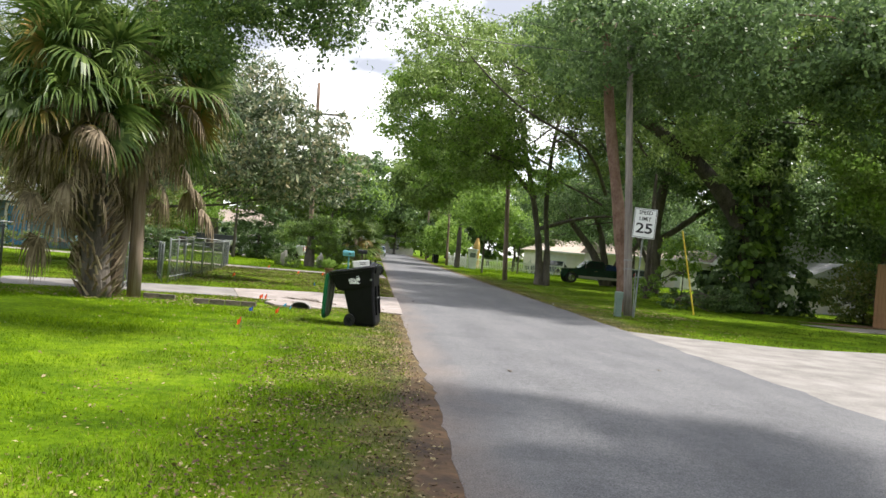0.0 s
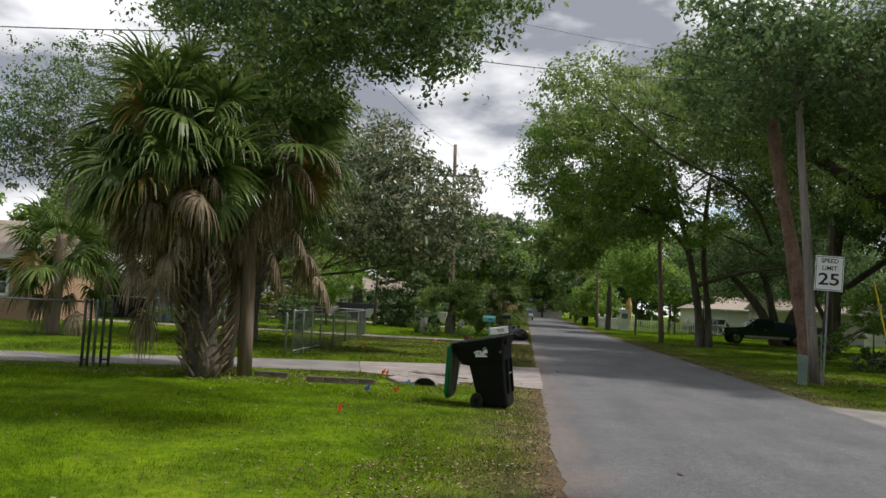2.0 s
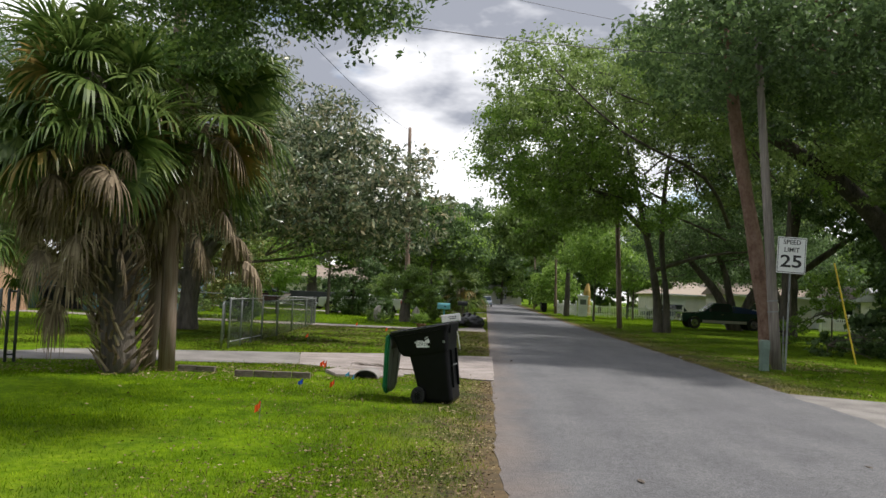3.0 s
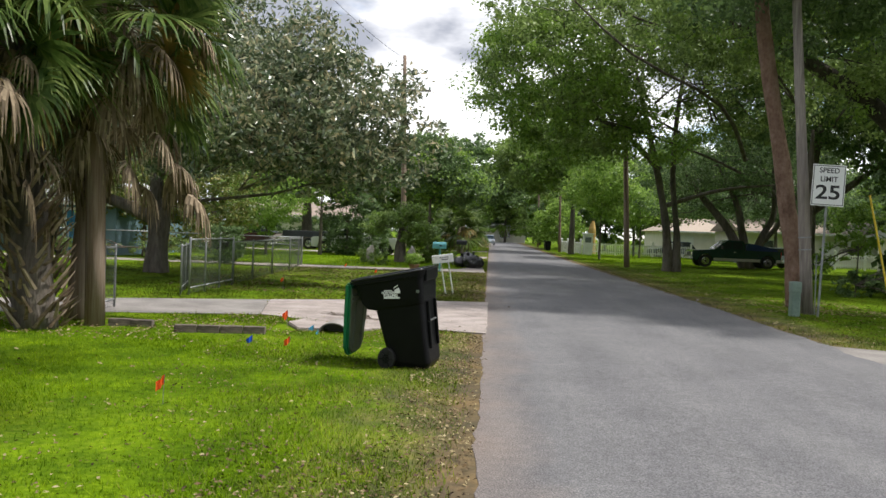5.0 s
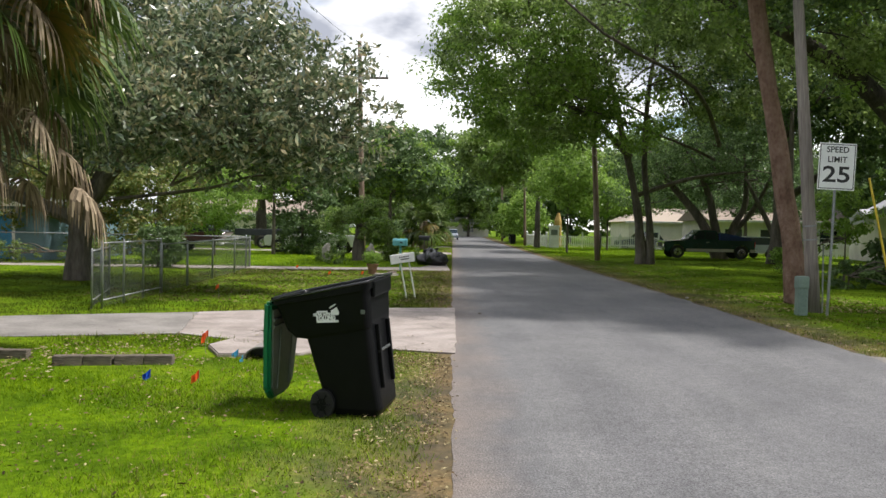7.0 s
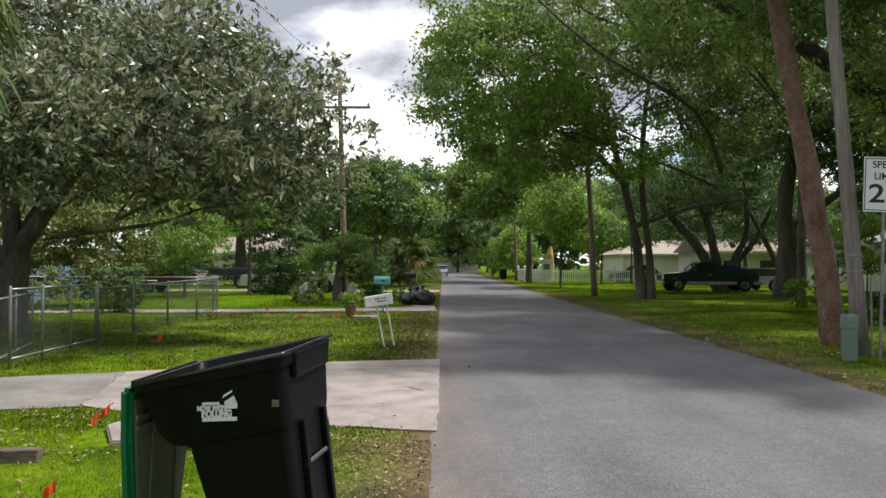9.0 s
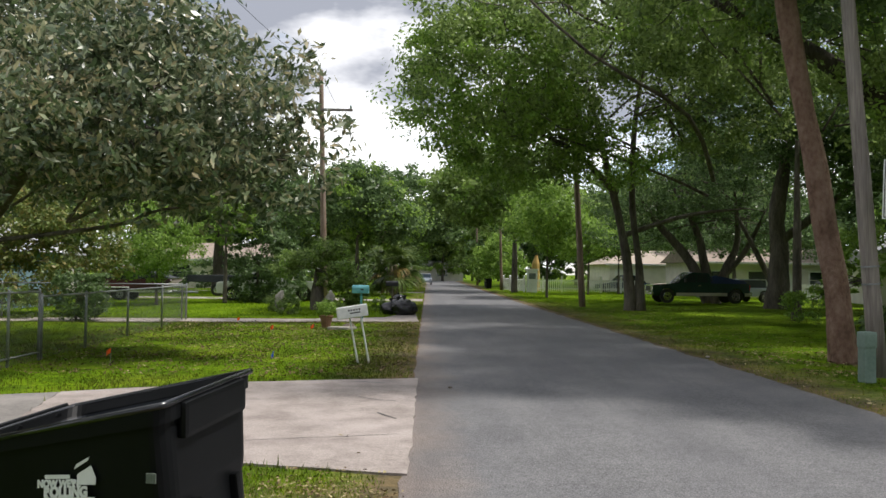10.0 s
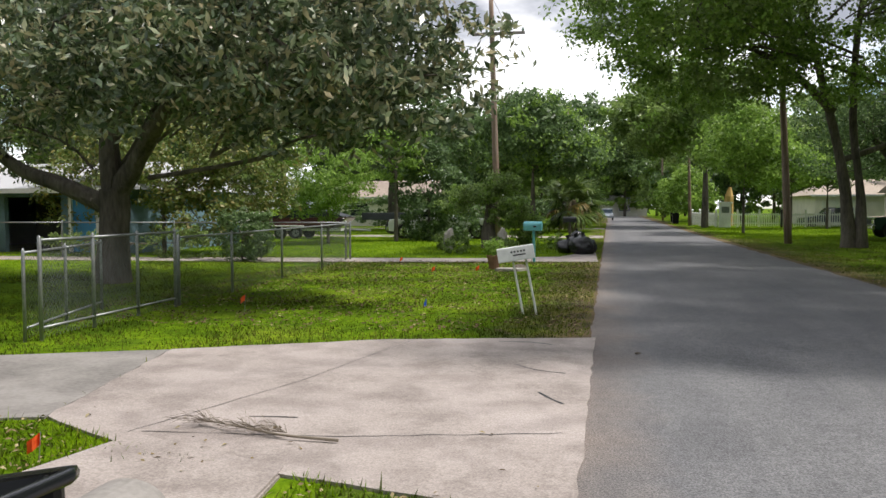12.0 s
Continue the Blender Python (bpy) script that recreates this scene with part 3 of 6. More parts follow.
def crack(pts, seed, width=0.014, z=0.021):
    r = random.Random(seed)
    bm = bmesh.new()
    line = []
    for a, b in zip(pts, pts[1:]):
        n = max(2, int(math.dist(a, b) / 0.12))
        line += [(a[0] + (b[0] - a[0]) * k / n + r.uniform(-.012, .012), a[1] + (b[1] - a[1]) * k / n + r.uniform(-.012, .012)) for k in range(n)]
    line.append(pts[-1])
    prev = None
    for i, p in enumerate(line):
        q = line[min(i + 1, len(line) - 1)] if i < len(line) - 1 else p
        o = line[max(i - 1, 0)]
        d = Vector((q[0] - o[0], q[1] - o[1], 0)).normalized()
        s = Vector((-d.y, d.x, 0)) * width * r.uniform(0.4, 1.0) / 2
        cur = (bm.verts.new((p[0] + s.x, p[1] + s.y, z)), bm.verts.new((p[0] - s.x, p[1] - s.y, z)))
        if prev:
            bm.faces.new((prev[0], prev[1], cur[1], cur[0]))
        prev = cur
    return part("joint", bm, "sign_black", bpy.data.objects["driveway"], "dark soil-filled joint")


crack([(-0.1, 19.3), (-1.7, 18.9), (-3.2, 18.75)], 1)
crack([(-3.3, 18.7), (-2.7, 20.6), (-2.2, 23.2)], 2, 0.01)
crack([(-1.1, 23.3), (-0.75, 23.35), (-0.45, 23.2)], 3, 0.05)
crack([(-0.75, 21.9), (-0.5, 21.6), (-0.2, 21.5)], 4, 0.03)
crack([(-2.6, 19.3), (-2.2, 19.35)], 5, 0.03)
crack([(-0.4, 20.6), (-0.15, 20.2)], 6, 0.035)

# ---- culvert pad ----
culvert = thing("culvert", (-2.5, 17.55, 0), "weathered concrete culvert headwall with a dark pipe mouth", "culvert")
bm = prism([(-0.69, 1.12), (0.69, 0.62), (0.76, 0.0), (0.50, -0.42), (-0.5, -0.65), (-0.85, 0.1)], "z", -0.25, 0.05, 0.015)
for v in bm.verts:
    if v.co.z > 0:
        v.co.z += 0.03 * noise.noise(v.co * 2.2) - (0.02 if v.co.y > 0.3 else 0)
part("pad", bm, "concrete", culvert)
pts = [(math.cos(a) * 0.21, math.sin(a) * 0.14) for a in np.linspace(0, math.pi, 12)]
bm = bmesh.new()
inner = [[bm.verts.new((x + 0.10, y, max(0.0, z) + 0.02)) for x, z in pts] for y in (-0.80, -0.2)]
outer = [[bm.verts.new((x * 1.12 + 0.10, y, max(0.0, z * 1.12) + 0.02)) for x, z in pts] for y in (-0.80, -0.2)]
for g in (inner, outer):
    for k in range(11):
        bm.faces.new((g[0][k], g[0][k + 1], g[1][k + 1], g[1][k]))
for k in range(11):
    bm.faces.new((inner[0][k], inner[0][k + 1], outer[0][k + 1], outer[0][k]))
bm.faces.new([v for v in outer[1]])
part("pipe_mouth", bm, "concrete_old", culvert)
# black fill standing in for the shade inside the pipe
part("hollow", prism([(x + 0.10, max(0.0, z) + 0.022) for x, z in pts], "y", -0.6, -0.22), "sign_black", culvert)

# ---- edging timbers ----
for x0, x1, y0, y1, nn in ((-4.72, -3.35, 16.10, 16.32, 4), (-5.92, -5.2, 16.5, 16.46, 2)):
    for k in range(nn):
        a, b = k / nn, (k + 0.96) / nn
        xa, xb = x0 + (x1 - x0) * a, x0 + (x1 - x0) * b
        yy = y0 + (y1 - y0) * (a + b) / 2
        ob = thing("edging_block", ((xa + xb) / 2, yy, 0), "dark weathered landscape edging block in the grass", "edging", "edging blocks by the driveway", random.Random(k).uniform(4, 12))
        part("block", boxed((-(xb - xa) / 2, -0.07, -0.05), ((xb - xa) / 2, 0.07, 0.12), 0.012), "timber_dark", ob)


# ---- palms ----
def fan_frond(rng, origin, azim, elev, stalk, size, droop):
    """A fan leaf: a stalk and some thirty folded blades; returns verts and quads."""
    verts, faces = [], []
    d = np.array([math.cos(azim) * math.cos(elev), math.sin(azim) * math.cos(elev), math.sin(elev)])
    side = np.array([-math.sin(azim), math.cos(azim), 0.0])
    up = np.cross(d, side) * -1
    roll = rng.normal() * 0.75
    side, up = side * math.cos(roll) + up * math.sin(roll), up * math.cos(roll) - side * math.sin(roll)
    o = np.array(origin)
    mid = o + d * stalk * 0.55 + np.array([0, 0, 0.05])
    tip = o + d * stalk + np.array([0, 0, -0.12 * stalk - droop * 0.15])
    for a, b in ((o, mid), (mid, tip)):
        k = len(verts)
        verts += [a - side * 0.018, a + side * 0.018, b + side * 0.014, b - side * 0.014]
        faces.append((k, k + 1, k + 2, k + 3))
    nb = 32
    for i in range(nb):
        t = -1 + 2 * i / (nb - 1)
        ang = t * 1.9 + rng.normal() * 0.05
        direction = d * math.cos(ang) + side * math.sin(ang) + up * (0.15 - 0.25 * abs(t))
        direction /= np.linalg.norm(direction)
        length = size * (1.0 - 0.28 * abs(t)) * rng.uniform(0.85, 1.12)
        w = (0.024 if droop < 0.88 else 0.019) * size + 0.004
        sd = np.cross(direction, up)
        sd /= np.linalg.norm(sd) + 1e-9
        p = tip.copy()
        prev = (p - sd * w * 0.4, p + sd * w * 0.4)
        vel = direction.copy()
        segs = 4
        for s in range(segs):
            vel = vel + np.array([0, 0, -1.0]) * droop * (s + 0.4) * 0.32
            vel /= np.linalg.norm(vel)
            p = p + vel * length / segs
            ww = w * (1.0, 0.9, 0.55, 0.12)[s]
            nxt = (p - sd * ww, p + sd * ww)
            k = len(verts)
            verts += [prev[0], prev[1], nxt[1], nxt[0]]
            faces.append((k, k + 1, k + 2, k + 3))
            prev = nxt
    return verts, faces


def cabbage_palm(at, height, lean, seed, label, n_green=34, n_dead=26, trunk_r=0.2, boots=True, size=0.95, crown_low=1.5):
    rng = np.random.default_rng(seed)
    r = random.Random(seed)
    root = thing("cabbage_palm", at, label, "palm tree")
    line = bend([(0, 0, -0.05), (lean[0] * 0.4, lean[1] * 0.4, height * 0.5), (lean[0], lean[1], height)], 6)
    part("trunk", tubed(line, list(np.linspace(trunk_r * (0.8 if boots else 1.1), trunk_r * (0.65 if boots else 0.85), len(line))), 12, 0.2), "bark" if boots else "pole_brown", root, smooth=True)
    if boots:
        bm = bmesh.new()
        rows = int(min(height - 0.3, 2.5) / 0.115)
        for i in range(rows):
            z = 0.05 + i * 0.115
            c = Vector((lean[0] * z / height * 0.8, lean[1] * z / height * 0.8, z))
            for k in range(10):
                a = 2 * math.pi * (k + 0.5 * (i % 2)) / 10 + r.uniform(-.12, .12)
                swell = 0.09 * math.sin(min(1.0, z / 2.2) * math.pi)
                b = c + Vector((math.cos(a), math.sin(a), 0)) * (trunk_r * 0.82 + swell * 0.8)
                s0 = Vector((-math.sin(a), math.cos(a), 0))
                out = Vector((math.cos(a + r.uniform(-.4, .4)), math.sin(a + r.uniform(-.4, .4)), 0))
                t = b + out * r.uniform(0.12, 0.26) + s0 * r.choice((-1, 1)) * r.uniform(0.06, 0.17) + Vector((0, 0, r.uniform(0.16, 0.34)))
                s = Vector((-math.sin(a), math.cos(a), 0))
                w0, w1 = r.uniform(0.035, 0.05), r.uniform(0.012, 0.024)
                vs = [bm.verts.new(q) for q in (b - s * w0, b + s * w0, b + out * 0.03 + Vector((0, 0, -0.02)), t - s * w1, t + s * w1, t + out * 0.012)]
                for f in ((0, 1, 4, 3), (1, 2, 5, 4), (2, 0, 3, 5), (3, 4, 5)):
                    bm.faces.new([vs[q] for q in f])
        part("lattice", bm, "boot", root, "lattice of split brown old leaf bases")
    top = np.array([lean[0], lean[1], height])
    sets = {"frond": [[], []], "frond_yellow": [[], []], "frond_dead": [[], []]}

    def grow(kind, count, e0, e1, droop0, droop1, stalk0, stalk1, sz):
        for i in range(count):
            az = 2.399963 * i + rng.uniform(-.3, .3)
            el = rng.uniform(e0, e1)
            drop = rng.uniform(0, 0.36 * (height - 0.6)) if kind != "frond_dead" else rng.uniform(0.3, 1.0) * max(0.4, height - crown_low)
            v, f = fan_frond(rng, top - np.array([0, 0, drop]), az, el, rng.uniform(stalk0, stalk1), sz * rng.uniform(0.85, 1.15), rng.uniform(droop0, droop1))
            base = len(sets[kind][0])
            sets[kind][0].extend(v)
            sets[kind][1].extend([tuple(q + base for q in ff) for ff in f])
    grow("frond", n_green, -0.55, 1.35, 0.2, 0.95, 0.8, 1.6, size * 1.05)
    grow("frond_yellow", n_green // 6, -0.5, 0.3, 0.4, 0.9, 0.8, 1.3, size)
    grow("frond_dead", int(n_dead * 1.1), -1.2, 0.0, 0.9, 2.4, 0.5, 1.6, size * 0.85)
    for kind, nm in (("frond", "green_fronds"), ("frond_yellow", "yellowing_fronds"), ("frond_dead", "dead_fronds")):
        part(nm, sets[kind], kind, root)
    return root


cabbage_palm((-6.72, 15.85, 0), 5.5, (-0.9, -0.2), 5, "cabbage palm with a dead-frond skirt beside a wooden pole", 76, 44, 0.40, True, 1.12, 3.0)
cabbage_palm((-6.75, 17.0, 0), 6.1, (0.5, 0.1), 9, "taller cabbage palm with drooping fronds behind a wooden pole", 64, 32, 0.15, False, 1.12, 3.3)


# ---- poles, signs, boxes ----
def pole(name, base, top, r0, r1, mat, label, bands=()):
    root = thing(name, base, label, "utility pole")
    d = Vector(top) - Vector(base)
    line = [d * t for t in np.linspace(0, 1, 9)]
    line[0] = line[0] - d.normalized() * 0.15
    part("shaft", tubed(line, list(np.linspace(r0, r1, 9)), 14, 0.06), mat, root, smooth=True)
    for z in bands:
        p = d * (z / d.z)
        part("band", tubed([p, p + d.normalized() * 0.03], r0 * 1.04, 14), "galvanised", root)
    return root, d


wp, _ = pole("utility_pole", (-6.12, 16.4, 0), (-6.38, 16.5, 9.3), 0.155, 0.115, "pole_brown", "brown wooden service pole beside a palm")
gp, _ = pole("utility_pole", (7.98, 24.6, 0), (7.22, 24.6, 9.4), 0.15, 0.10, "pole_wood", "grey weathered leaning wooden pole beside a speed sign", (1.9, 1.6))
part("conduit", tubed([(0.12, -0.14, 0.0), (0.10, -0.14, 1.5)], 0.018, 8), "galvanised", gp)
fp, _ = pole("utility_pole", (-5.25, 54, 0), (-5.62, 54, 12.4), 0.19, 0.11, "pole_brown", "tall wooden utility pole with a crossarm")
part("crossarm", boxed((-1.25, -0.2, 10.2), (1.35, -0.06, 10.33), 0.01), "pole_wood", fp)
for k, x in enumerate((-1.15, -0.55, 1.25)):
    part("insulator", tubed([(x, -0.13, 10.33), (x, -0.13, 10.42), (x, -0.13, 10.52)], [0.04, 0.07, 0.03], 8), "box_green", fp)
sp, _ = pole("utility_pole", (8.2, 52.7, 0), (7.75, 52.7, 8.6), 0.17, 0.13, "pole_brown", "slim dark wooden pole among roadside trees")
for x, y, h in ((-2.6, 74, 9), (-3.4, 76, 9), (7.4, 90, 7), (6.9, 120, 9)):
    pole("utility_pole", (x, y, 0), (x - 0.2, y, h), 0.15, 0.1, "pole_brown", "distant wooden pole beside the street")

for a, b, sag, r in (((-6.3, 16.5, 7.4), (7.3, 24.6, 8.9), 0.35, 0.012), ((-6.38, 16.5, 9.1), (-5.6, 54, 12.2), 0.5, 0.01), ((-6.3, 16.5, 7.3), (-24, 12, 6.6), 0.3, 0.012),
                     ((-6.38, 16.5, 8.9), (7.25, 24.6, 9.25), 0.3, 0.006), ((-5.6, 54, 12.2), (-3.4, 76, 9), 0.6, 0.01), ((-6.35, 16.5, 8.2), (-13, 8, 9.0), 0.2, 0.008)):
    A, B = Vector(a), Vector(b)
    ob = thing("overhead_cable", a, "thin black overhead cable", "cable")
    part("strand", tubed([(B - A) * t + Vector((0, 0, -4 * sag * t * (1 - t))) for t in np.linspace(0, 1, 17)], r, 5), "cable", ob)


def text_part(name, body, size, parent, at, mat, bold=0.0):
    cu = bpy.data.curves.new(name, "FONT")
    cu.body, cu.size, cu.align_x, cu.align_y, cu.extrude, cu.offset = body, size, "CENTER", "CENTER", 0.0015, bold
    tmp = bpy.data.objects.new(name, cu)
    scene.collection.objects.link(tmp)
    me = bpy.data.meshes.new_from_object(tmp.evaluated_get(bpy.context.evaluated_depsgraph_get()))
    bpy.data.objects.remove(tmp)
    me.materials.clear()
    me.materials.append(M[mat])
    ob = new(name, me)
    ob.parent = parent
    ob.matrix_basis = at
    return ob


sign = thing("speed_limit_sign", (7.97, 23.95, 0), "white speed limit 25 sign on a leaning steel post", "road sign")
part("post", tubed([(0, 0, -0.1), (0.05, 0.0, 1.5), (0.10, 0, 3.55)], 0.03, 8), "galvanised", sign)
plate = part("plate", prism([(-0.30, -0.38), (0.30, -0.38), (0.30, 0.38), (-0.30, 0.38)], "y", -0.004, 0.004, 0.0), "sign_white", sign, "white rectangular plate", at=pose(0.09, -0.045, 3.17, 0, 2.0, -3))
plate.scale = (1.27, 1.0, 1.3)
text_part("lettering", "SPEED", 0.135, plate, pose(0, -0.006, 0.27, 90, 0, 0), "sign_black", 0.002)
text_part("lettering", "LIMIT", 0.135, plate, pose(0, -0.006, 0.11, 90, 0, 0), "sign_black", 0.002)
text_part("number", "25", 0.36, plate, pose(0, -0.006, -0.14, 90, 0, 0), "sign_black", 0.006).scale = (1.3, 1.0, 1.0)
bm = bmesh.new()
for lo, hi in (((-0.285, -0.007, 0.35), (0.285, -0.0045, 0.362)), ((-0.285, -0.007, -0.362), (0.285, -0.0045, -0.35)), ((-0.285, -0.007, -0.35), (-0.273, -0.0045, 0.35)), ((0.273, -0.007, -0.35), (0.285, -0.0045, 0.35))):
    box(bm, lo, hi)
part("border", bm, "sign_black", plate)

ped = thing("utility_pedestal", (7.42, 23.95, 0), "grey-green metal utility pedestal in the verge", "utility pedestal", turn=6)
part("case", boxed((-0.105, -0.10, -0.05), (0.105, 0.10, 0.80), 0.04), "box_green", ped, smooth=False)
part("cap", boxed((-0.118, -0.112, 0.56), (0.118, 0.112, 0.84), 0.05), "box_green", ped)

guy = thing("guy_wire", (12.1, 29.0, 0), "guy wire with a yellow plastic guard", "guy wire")
part("guard", tubed([(0, 0, -0.1), (-0.78, 0, 3.3)], 0.03, 8), "yellow_guard", guy)
part("wire", tubed([(-0.78, 0, 3.3), (-2.1, 0, 8.8)], 0.005, 5), "cable", guy)


# ---- wheeled bin ----
def wheeled_bin():
    root = thing("wheelie_bin", (-1.20, 14.44, -0.01), "black wheeled bin with green lid hanging open on the grass verge", "wheelie bin", turn=-11)
    root.matrix_basis = pose(-1.123, 14.145, 0.0, 2, 0, -10)
    root.scale = (0.84, 1.2, 1.04)

    def ring(bm, z0, z1, x0, x1, y, n=6, rad=0.07):
        out = []
        for cx, cy, a0 in ((x1 - rad, y - rad, 0), (x0 + rad, y - rad, 90), (x0 + rad, -y + rad, 180), (x1 - rad, -y + rad, 270)):
            for k in range(n):
                a = radians(a0 + 90 * k / (n - 1))
                px, py = cx + rad * math.cos(a), cy + rad * math.sin(a)
                t = (px - x0) / (x1 - x0)
                out.append(bm.verts.new((px, py, z0 + (z1 - z0) * t)))
        return out

    def skin(bm, rings):
        for a, b in zip(rings, rings[1:]):
            for k in range(len(a)):
                j = (k + 1) % len(a)
                bm.faces.new((a[k], a[j], b[j], b[k]))
    bm = bmesh.new()
    rings = [ring(bm, 0.03, 0.03, 0.08, 0.62, 0.24), ring(bm, 0.09, 0.09, 0.04, 0.66, 0.26), ring(bm, 0.40, 0.42, -0.07, 0.60, 0.28), ring(bm, 0.68, 0.80, -0.17, 0.55, 0.295), ring(bm, 0.69, 0.81, -0.30, 0.55, 0.305), ring(bm, 0.75, 0.86, -0.38, 0.55, 0.312),
             ring(bm, 0.97, 1.14, -0.50, 0.53, 0.33), ring(bm, 0.97, 1.14, -0.52, 0.55, 0.35), ring(bm, 1.01, 1.20, -0.52, 0.55, 0.35), ring(bm, 1.02, 1.21, -0.50, 0.53, 0.335),
             ring(bm, 0.98, 1.16, -0.485, 0.50, 0.31), ring(bm, 0.70, 0.78, -0.13, 0.50, 0.27), ring(bm, 0.12, 0.12, 0.05, 0.5, 0.23)]
    skin(bm, rings)
    bm.faces.new(rings[0][::-1])
    bm.faces.new(rings[-1])
    part("body", bm, "bin_black", root, smooth=False)
    bm = bmesh.new()
    skin(bm, [ring(bm, 0.975, 1.155, -0.478, 0.493, 0.303), ring(bm, 0.70, 0.78, -0.122, 0.493, 0.263), ring(bm, 0.13, 0.13, 0.057, 0.493, 0.223)])
    # inside wall slightly paler and bluer than the body
    part("inner_wall", bm, "bin_inside", root, "dark blue-grey inside wall")
    rim = [(-0.50, -0.345, 1.018), (-0.515, -0.33, 1.015), (-0.515, 0.33, 1.015), (-0.50, 0.345, 1.018), (0.53, 0.345, 1.203), (0.545, 0.33, 1.206), (0.545, -0.33, 1.206), (0.53, -0.345, 1.203), (-0.50, -0.345, 1.018)]
    part("rim", tubed(rim, [0.013] * len(rim), 8), "bin_rim", root, "glossy rolled black rim", smooth=True)
    part("front_lip", boxed((0.53, -0.24, 1.06), (0.575, 0.24, 1.195), 0.02), "bin_black", root)
    for y in (-0.15, 0.15):
        part("front_rib", boxed((-0.02, -0.02, -0.26), (0.03, 0.02, 0.30), 0.01), "bin_black", root, at=pose(0.60, y, 0.52, 0, -8, 0))
    part("lift_bar", tubed([(0.60, -0.17, 0.58), (0.60, 0.17, 0.58)], 0.014, 8), "galv_dark", root)
    part("handle", tubed([(-0.50, -0.26, 0.99), (-0.57, -0.26, 0.99), (-0.58, 0.0, 0.99), (-0.57, 0.26, 0.99), (-0.50, 0.26, 0.99)], 0.016, 8), "bin_black", root)
    for s in (-1, 1):
        w = part("wheel", tubed([(0, -0.03, 0), (0, -0.025, 0), (0, 0.025, 0), (0, 0.03, 0)], [0.115, 0.13, 0.13, 0.115], 22), "rubber", root, at=pose(0.03, s * 0.29, 0.13))
        part("hub", tubed([(0, -0.034 * 1, 0), (0, 0.034, 0)], 0.055, 14), "bin_black", w)
        bm = bmesh.new()
        for k in range(6):
            a = k * math.pi / 3
            tube(bm, [(0.02 * math.cos(a), s * 0.031, 0.02 * math.sin(a)), (0.10 * math.cos(a), s * 0.031, 0.10 * math.sin(a))], 0.008, 5)
        part("spokes", bm, "bin_black", w)
    part("axle", tubed([(0.03, -0.28, 0.13), (0.03, 0.28, 0.13)], 0.012, 8), "galvanised", root)
    for y in (-0.22, 0.0, 0.22):
        part("hinge", tubed([(-0.49, y, 1.0), (-0.55, y, 1.01), (-0.56, y, 0.965)], 0.017, 6), "bin_black", root)
    part("hinge_bar", tubed([(-0.53, -0.31, 1.025), (-0.53, 0.31, 1.025)], 0.014, 8), "bin_black", root)
    part("serial_mark", boxed((0.46, -0.336, 0.93), (0.505, -0.3325, 0.965)), "bin_grey", root, "small pale stamped mark")
    # lid, hanging from the hinge
    lid = part("lid", prism([(-0.24, -0.80), (-0.15, -0.90), (0.15, -0.90), (0.24, -0.80), (0.31, -0.3), (0.33, 0.0), (-0.33, 0.0), (-0.31, -0.3)], "x", -0.085, 0.0, 0.025), "bin_green", root, "green lid hanging down from its hinge", at=pose(-0.535, 0, 0.99, 0, 5, 0))
    part("lid_lining", prism([(-0.21, -0.78), (-0.13, -0.86), (0.13, -0.86), (0.21, -0.78), (0.30, -0.06), (-0.30, -0.06)], "x", 0.001, 0.020, 0.006), "bin_grey", lid, "dull grey inner face")
    for y in (-0.2, 0.2):
        part("lid_rib", boxed((0.018, y * 0.6 - 0.012, -0.80), (0.035, y * 0.6 + 0.012, -0.2), 0.004), "bin_grey", lid)
    part("lid_rib", boxed((0.018, -0.29, -0.17), (0.04, 0.29, -0.145), 0.004), "bin_grey", lid)
    part("lid_rib", boxed((0.018, -0.28, -0.23), (0.04, 0.28, -0.205), 0.004), "bin_grey", lid)
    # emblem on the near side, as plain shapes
    e = part("emblem", prism([(-0.12, -0.055), (0.12, -0.055), (0.12, -0.035), (-0.12, -0.035)], "y", -0.002, 0.0), "sign_white", root, "pale printed emblem", at=pose(0.10, -0.333, 0.90, -4, -3, 0))
    part("bar", boxed((-0.12, -0.002, 0.030), (0.0, 0, 0.044)), "sign_white", e)
    text_part("lettering", "NOW WE'RE", 0.036, e, pose(-0.052, -0.001, 0.012, 90), "sign_white", 0.002)
    text_part("lettering", "ROLLING", 0.05, e, pose(-0.02, -0.001, -0.018, 90), "sign_white", 0.003)
    part("crate", prism([(0.035, 0.008), (0.122, 0.008), (0.125, 0.03), (0.10, 0.075), (0.035, 0.045)], "y", -0.002, 0), "sign_white", e)
    part("flap", prism([(0.02, 0.062), (0.085, 0.092), (0.09, 0.105), (0.03, 0.08)], "y", -0.002, 0), "sign_white", e)
    return root


wheeled_bin()


# ---- little marker flags ----
def flag(x, y, mat, colour, h=0.32, turn=0.0):
    root = thing("marker_flag", (x, y, 0), f"{colour} plastic utility marker flag stuck in the grass", "marker flag", turn=turn)
    part("stem", tubed([(0, 0, -0.03), (0.015, 0, h)], 0.003, 5), "galvanised", root)
    bm = bmesh.new()
    n = 5
    v = [[bm.verts.new((0.015 - 0.085 * i / n, 0.015 * math.sin(i * 1.7), h - 0.005 - (0.085 * j) - 0.06 * i / n)) for j in range(2)] for i in range(n + 1)]
    for i in range(n):
        bm.faces.new((v[i][0], v[i][1], v[i + 1][1], v[i + 1][0]))
    bmesh.ops.solidify(bm, geom=bm.faces[:], thickness=0.002)
    part("cloth", bm, mat, root)


